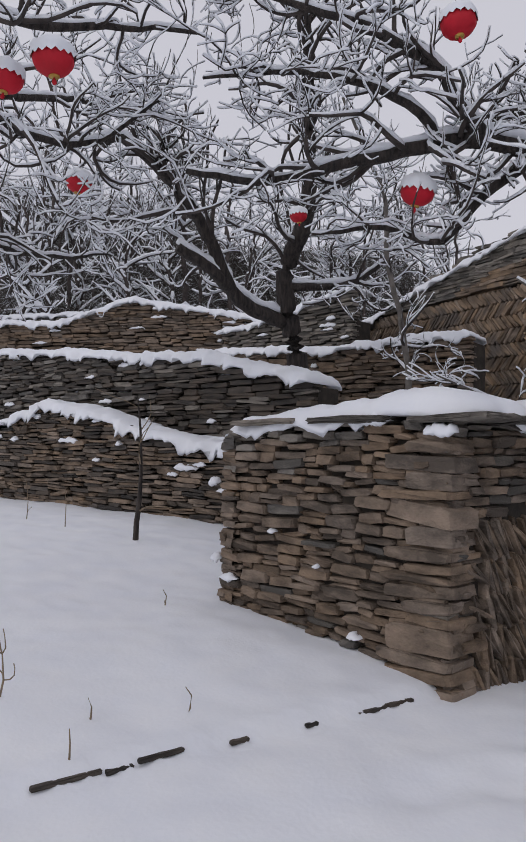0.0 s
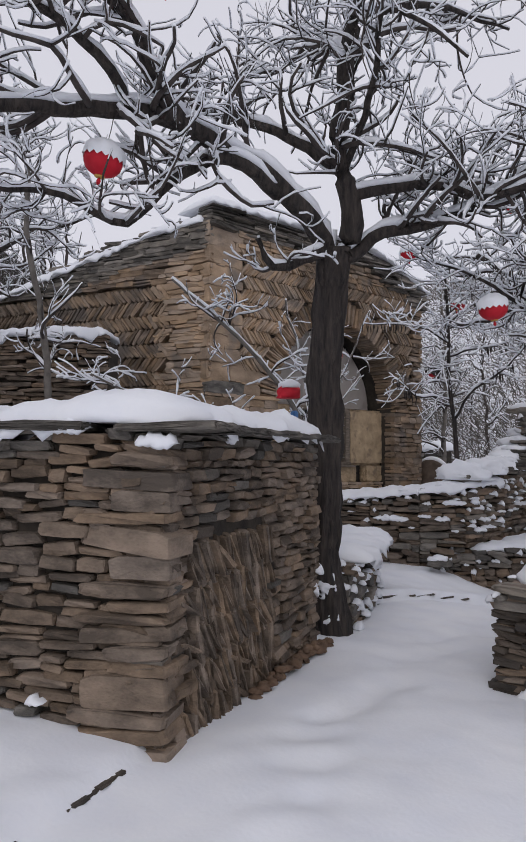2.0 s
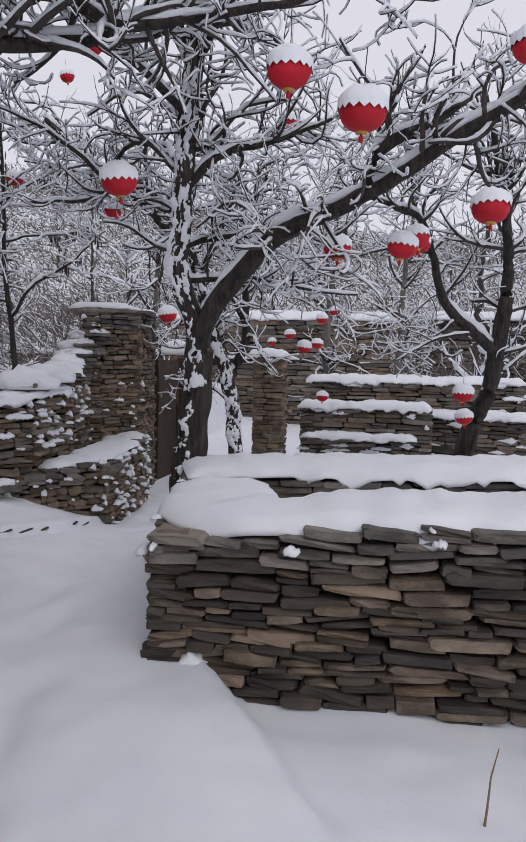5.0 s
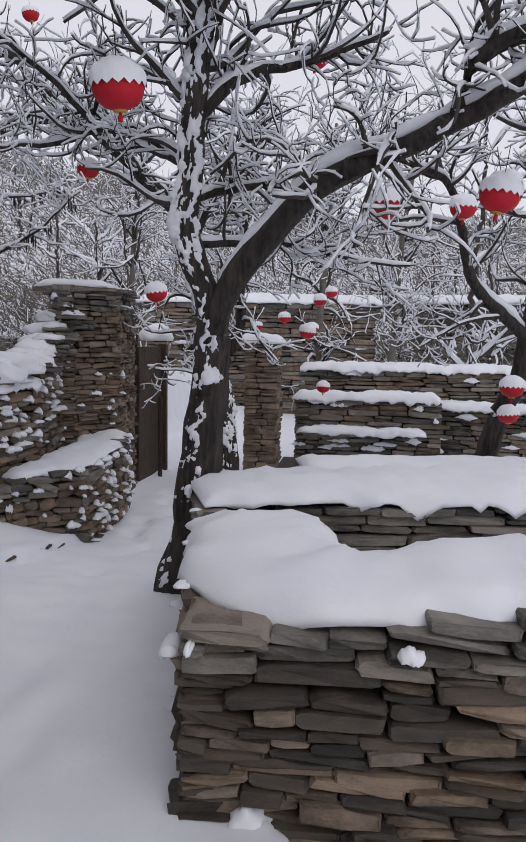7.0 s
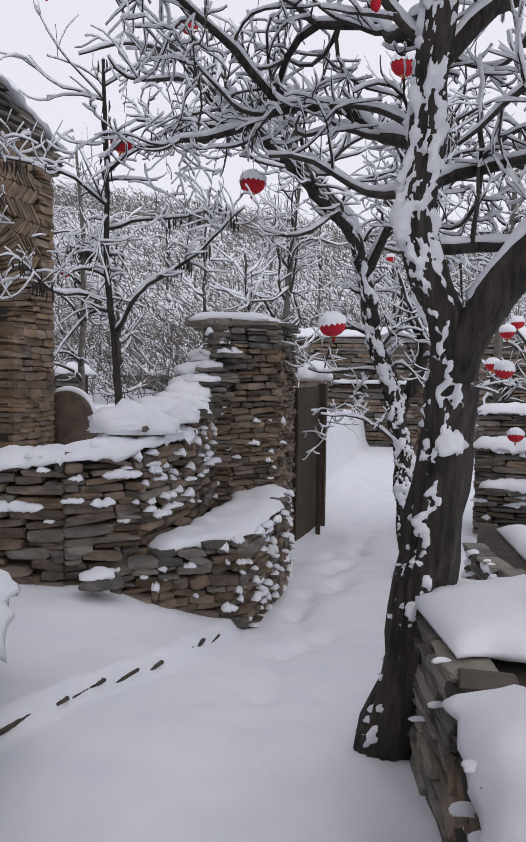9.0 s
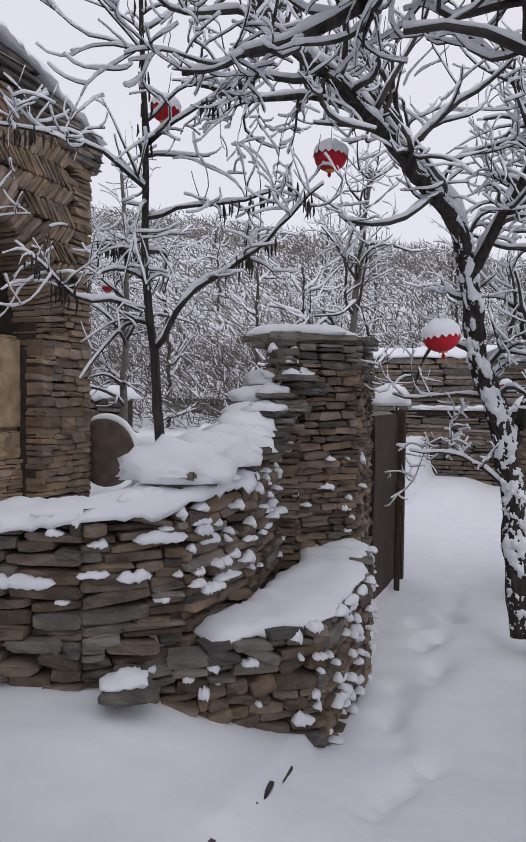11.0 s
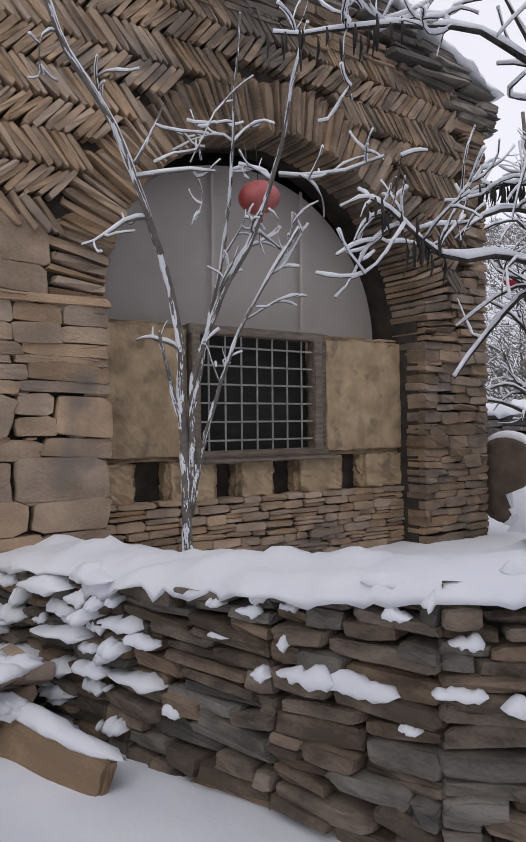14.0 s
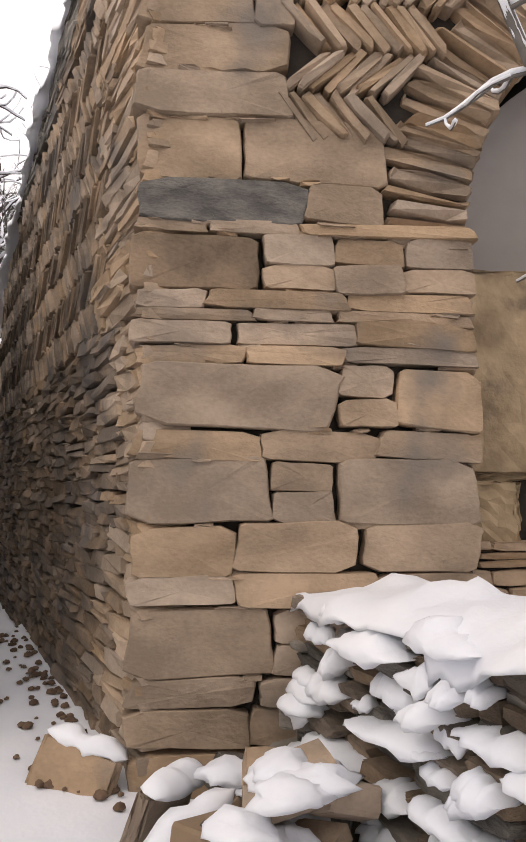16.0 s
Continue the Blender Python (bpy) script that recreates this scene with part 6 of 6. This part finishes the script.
def back_tree():
    t = Tree(306)
    t.limb([(-6.3, 1.95, 1.6), (-6.29, 1.89, 2.54), (-6.25, 1.77, 3.12), (-6.09, 1.62, 3.59), (-5.93, 1.61, 4.27), (-5.64, 1.76, 4.76), (-5.47, 1.79, 5.18), (-5.22, 1.66, 5.81), (-4.9, 1.61, 6.43), (-4.47, 1.42, 7.15)], 0.16, 0.04, 10, 0.04, kids=34, reach=1.4, start=0.35)
    t.limb([(-6.12, 1.59, 3.45), (-5.86, 0.98, 3.66), (-5.59, 0.67, 4.06), (-5.34, 0.31, 4.63), (-5.09, -0.15, 5.02), (-4.99, -0.45, 5.24), (-4.78, -1.14, 5.09), (-4.48, -1.65, 5.06)], 0.1, 0.03, 9, 0.04, kids=34, reach=1.4)
    t.limb([(-5.75, 0.82, 3.77), (-5.51, 0.46, 4.03), (-5.38, 0.13, 4.17)], 0.08, 0.06, 8, kids=3, reach=0.8)
    t.limb([(-6.0, 1.65, 3.9), (-6.3, 2.6, 4.1), (-6.3, 3.4, 4.7)], 0.06, 0.02, 8, kids=16, reach=1.3)
    return t.finish("tree", (-6.3, 1.95, 2.0), "bare dark tree standing behind the terrace wall, loaded with snow", "snowy trees")


def sapling(pts, seed, kids, reach, a=0.05, label="slim young tree with snow-lined twigs"):
    t = Tree(seed, 1.1, YOUNG, TWIG)
    t.limb(pts, a, a * 0.3, 8, 0.02, kids=kids, reach=reach, depth=2, start=0.25)
    return t.finish("tree", pts[0], label, "snowy trees")


def side_tree():
    t = Tree(308)
    t.limb([(2.0, 10.9, 0.2), (2.07, 10.85, 0.57), (2.23, 10.78, 1.1), (2.38, 10.57, 1.65), (2.42, 10.46, 2.11), (2.5, 10.3, 2.8)], 0.14, 0.09, 10, kids=6, reach=1.2, start=0.6)
    t.limb([(2.42, 10.46, 2.05), (2.11, 10.32, 2.29), (1.76, 10.16, 2.59), (1.51, 9.92, 3.22), (1.35, 9.76, 3.66), (0.86, 9.54, 3.9), (0.3, 9.4, 4.0)], 0.08, 0.02, 8, kids=30, reach=1.1)
    t.limb([(2.5, 10.3, 2.8), (2.4, 9.9, 3.6), (2.2, 9.5, 4.3), (2.0, 9.2, 5.0)], 0.08, 0.03, 8, kids=26, reach=1.2)
    t.limb([(2.1, 10.3, 2.3), (1.6, 10.0, 2.2), (1.1, 9.8, 1.9)], 0.025, 0.008, 7, kids=10, reach=0.7)
    return t.finish("tree", (2.0, 10.9, 0.2), "leaning bare tree near the far wall with snowy limbs", "snowy trees")


def near_tree():
    """Stands outside the view on the left; its boughs hang into it."""
    t = Tree(309)
    t.limb([(-1.3, -3.2, 0.5), (-1.2, -3.0, 1.8), (-1.0, -2.6, 3.2), (-0.8, -2.0, 3.8)], 0.16, 0.09, 10)
    t.limb([(-0.9, -2.2, 3.7), (-0.68, -1.08, 4.0), (-1.01, -0.76, 4.16), (-1.21, -0.42, 4.3), (-1.38, -0.09, 4.43), (-1.46, 0.15, 4.48)], 0.05, 0.012, 8, kids=18, reach=0.8)
    t.limb([(-0.95, -2.3, 3.6), (-1.51, -1.29, 3.87), (-2.0, -0.98, 3.93), (-2.23, -0.67, 4.01), (-2.38, -0.37, 4.21), (-2.46, -0.09, 4.53)], 0.05, 0.012, 8, kids=20, reach=0.9)
    t.limb([(-1.0, -2.4, 3.5), (-2.6, -1.6, 3.4), (-3.6, -1.2, 3.5), (-4.6, -0.6, 3.8)], 0.05, 0.012, 8, kids=24, reach=1.0)
    t.limb([(-1.0, -2.4, 3.5), (-2.4, -1.3, 4.4), (-3.4, -0.6, 4.9), (-4.2, 0.2, 5.2)], 0.05, 0.012, 8, kids=20, reach=1.1)
    return t.finish("tree", (-1.3, -3.2, 0.55), "bare tree whose snowy boughs reach over the snow bank", "snowy trees")


first_tree(), second_tree(), slim_tree(), pod_tree(), shrub_tree(), back_tree(), side_tree(), near_tree()
sapling([(-4.85, 2.9, 1.2), (-4.82, 2.8, 3.02), (-4.77, 2.68, 3.51), (-4.7, 2.53, 3.99), (-4.54, 2.45, 4.56), (-4.41, 2.17, 5.11), (-4.24, 1.87, 5.61)], 311, 18, 0.9)
sapling([(-2.85, 4.85, 0.85), (-2.9, 4.7, 2.1), (-3.2, 4.2, 2.9), (-3.5, 3.5, 3.5)], 312, 12, 0.6, 0.04)
sapling([(-3.0, 4.6, 0.85), (-3.1, 4.1, 1.7), (-3.3, 3.3, 2.2), (-3.4, 2.6, 2.5)], 313, 12, 0.6, 0.03)
sapling([(-7.0, 13.2, 0.4), (-7.0, 13.2, 2.4), (-6.9, 13.1, 4.0), (-6.9, 12.9, 5.6)], 315, 20, 1.2, 0.07)
sapling([(-0.3, 15.5, -0.3), (-0.35, 15.5, 2.0), (-0.2, 15.3, 4.2), (-0.1, 15.2, 6.0)], 316, 40, 1.6, 0.1)
sapling([(3.6, 8.2, 0.2), (3.5, 8.1, 2.0), (3.1, 7.8, 3.6), (2.6, 7.5, 5.2)], 317, 36, 1.4, 0.1)
sapling([(-3.9, 14.5, -0.2), (-3.9, 14.6, 2.0), (-3.7, 14.4, 4.0), (-3.5, 14.2, 5.4)], 318, 34, 1.4, 0.09)
sapling([(1.1, 17.5, -0.3), (1.2, 17.5, 2.0), (1.3, 17.3, 4.2), (1.6, 17.2, 6.4)], 319, 40, 1.7, 0.1)

# far woods on the slopes: one mass of small snowy trees
kinds = []
for k in range(4):
    t = Tree(330 + k, 2.2)
    h = 5 + k * 0.7
    line = t.limb([(0, 0, -0.5), (0.1, 0, h * 0.4), (0.0, 0.15, h * 0.75), (0.1, 0.1, h)], 0.085, 0.03, 5, 0.1)
    t.r = random.Random(k)
    radii = np.linspace(0.1, 0.05, len(line))
    t.grow(line, radii, 13, 1, 0.05, 2.0, 0.5)
    bare = [np.concatenate(t.trunk.v + t.twigs.v), t.trunk.f + [tuple(i + t.trunk.n for i in f) for f in t.twigs.f]]
    kinds.append((bare, (np.concatenate(t.snow.v), t.snow.f)))
wr = random.Random(5)
spots = []
while len(spots) < 175:
    ang, d = (wr.uniform(-2.0, 0.75), 15 + 60 * wr.random() ** 1.5) if len(spots) < 100 else (wr.uniform(-2.1, -0.95), 13 + 26 * wr.random())
    x, y = d * math.sin(ang) - 2, 4 + d * math.cos(ang)
    if (-6 < x < 3 and y < 24) or (abs(x + 3) < 5 and 22 < y < 30) or (-15.5 < x < -5 and 3.5 < y < 12.5) or (x < -5 and -4 < y < 6 and x > -12):
        continue
    spots.append((x, y, wr.uniform(0, 6.28), wr.uniform(0.7, 1.25), wr.randrange(4)))
for name, which, mat in (("far_woods", 0, TWIG), ("snow_on_far_woods", 1, SNOW)):
    vs, fs, n = [], [], 0
    for x, y, turn, size, k in spots:
        v, f = kinds[k][which]
        c, s = math.cos(turn) * size, math.sin(turn) * size
        vs.append(v @ np.array(((c, s, 0), (-s, c, 0), (0, 0, size))) + (x, y, gz(x, y)))
        fs += [tuple(i + n for i in face) for face in f]
        n += len(v)
    tagged(new(name, mesh_of(name, np.concatenate(vs), fs, mat)), "far hillside woods of bare trees under snow", "woods", kind="stuff")

# brushwood on the far slopes; its pale bark puts haze into the colour
br = random.Random(19)
for name, mat, lift, count in (("brushwood", YOUNG, 0.0, 38000), ("snow_on_brushwood", SNOW, 0.05, 9000)):
    vs, fs = [], []
    br.seed(19)
    for _ in range(count):
        ang, d = (br.uniform(-2.2, 0.9), 24 + 90 * br.random() ** 1.3) if br.random() < 0.68 else (br.uniform(-2.1, -1.15), 16 + 20 * br.random())
        x, y = d * math.sin(ang) - 2, 4 + d * math.cos(ang)
        z = gz(x, y)
        for _ in range(9):
            w = br.uniform(0.01, 0.022) * (1 + d / 45)
            bx, by, bz = br.gauss(0, 0.8), br.gauss(0, 0.8), br.uniform(-0.2, 2.4)
            lx, ly, lz = br.gauss(0, 0.5), br.gauss(0, 0.5), br.uniform(-0.1, 0.8)
            k = len(vs)
            vs += [(x + bx - w, y + by, z + bz + lift), (x + bx + w, y + by, z + bz + lift + w), (x + bx + lx, y + by + ly, z + bz + lz + lift)]
            fs.append((k, k + 1, k + 2))
    tagged(new(name, mesh_of(name, vs, fs, mat)), "snowy brushwood covering the far hillside", "brushwood", kind="stuff")

# ---- red lanterns ----
def lantern():
    ob = holder("lantern", 0, 0, -50, "red ribbed silk lantern capped with snow, hung in a tree", "lantern", "red lanterns in the trees")
    n, m = 32, 13
    v, f = [], []
    for i in range(m):
        a = math.pi * (0.06 + 0.88 * i / (m - 1))
        for j in range(n):
            b = 2 * math.pi * j / n
            rib = 1 - 0.045 * abs(math.sin(b * 6))
            v.append((0.135 * math.sin(a) * rib * math.cos(b), 0.135 * math.sin(a) * rib * math.sin(b), 0.105 * math.cos(a)))
    for i in range(m - 1):
        for j in range(n):
            f.append((i * n + j, (i + 1) * n + j, (i + 1) * n + (j + 1) % n, i * n + (j + 1) % n))
    piece("shade", v, f, RED, ob, smooth=True)
    v, f = [], []
    for i in range(7):
        a = math.pi * 0.49 * i / 6
        for j in range(n):
            b = 2 * math.pi * j / n
            rr = 0.142 * math.sin(a) + 0.001
            zz = 0.02 + 0.125 * math.cos(a) ** 0.8 if i < 6 else 0.022 - 0.024 * abs(math.cos(b * 8))
            lump = 1 + 0.07 * fbm(math.cos(b) * 2, math.sin(b) * 2, a * 2)
            v.append((rr * lump * math.cos(b), rr * lump * math.sin(b), zz * lump))
    for i in range(6):
        for j in range(n):
            f.append((i * n + j, (i + 1) * n + j, (i + 1) * n + (j + 1) % n, i * n + (j + 1) % n))
    piece("snow_cover", v, f, SNOW, ob, smooth=True)
    ring = Tubes()
    ring.add([(0, 0, -0.098), (0, 0, -0.112)], [0.036, 0.034], 16)
    o = new("rim", ring.mesh("rim", GOLD))
    o.parent = ob
    tassel = Tubes()
    tassel.add([(0, 0, -0.11), (0, 0, -0.135), (0, 0, -0.15), (0.003, 0, -0.16)], [0.004, 0.016, 0.014, 0.004], 8)
    o = new("tassel", tassel.mesh("tassel", RED))
    o.parent = ob
    cord = Tubes()
    cord.add([(0, 0, 0.1), (0.004, 0, 0.22), (0, 0, 0.34)], [0.003, 0.003, 0.003], 4)
    o = new("cord", cord.mesh("cord", BARK))
    o.parent = ob
    return ob


model = lantern()
lr = random.Random(8)
for i, p in enumerate(LANTERNS):
    m = pose(*p, lr.gauss(0, 5), lr.gauss(0, 5), lr.uniform(0, 360)) @ Matrix.Scale(lr.uniform(0.8, 0.95), 4)
    if i == 0:
        model.matrix_basis = m
    else:
        copy_thing(model, m)
inner = copy_thing(model, pose(-5.77, 8.26, 3.47, 6, 0, 20) @ Matrix.Scale(1.2, 4))
for child in list(inner.children):
    if child.name.startswith("shade"):
        child.data = child.data.copy()
        child.data.materials[0] = PALE_RED
    if child.name.startswith("snow_cover"):
        bpy.data.objects.remove(child)
tagged(inner, "pale red lantern hung in the young tree before the arch")

# dry stalks in the snow
for k, (x, y, h, lean) in enumerate([(-3.95, -0.25, 1.4, 0.14), (-0.4, -0.77, 0.34, 0.12), (-0.22, -0.34, 0.1, 0.05), (0.18, -0.38, 0.12, 0.01), (1.38, 2.95, 0.3, 0.05), (1.5, 2.6, 0.2, 0.04), (-0.3, 0.1, 0.14, 0.1), (-1.9, 0.0, 0.12, 0.1), (-4.6, -1.0, 0.4, 0.05), (-5.2, -1.5, 0.45, 0.05)]):
    t = Tree(350 + k, 0.0, STRAW if k else BARK, STRAW)
    z = gz(x, y)
    t.limb([(x, y, z - 0.05), (x + lean * 0.5, y + lean * 0.3, z + h * 0.5), (x + lean, y, z + h)], 0.03 if k == 0 else 0.006, 0.006 if k == 0 else 0.002, 6, 0.01, kids=6 if k in (0, 1) else 2 if k > 6 else 0, depth=0, reach=h * 0.4)
    ob = t.finish("dry_stalk", (x, y, z), "thin dry stalk poking out of the snow" if k else "thin dark sapling standing in the snow", "dry stalks")
    tagged(ob, category="plant")
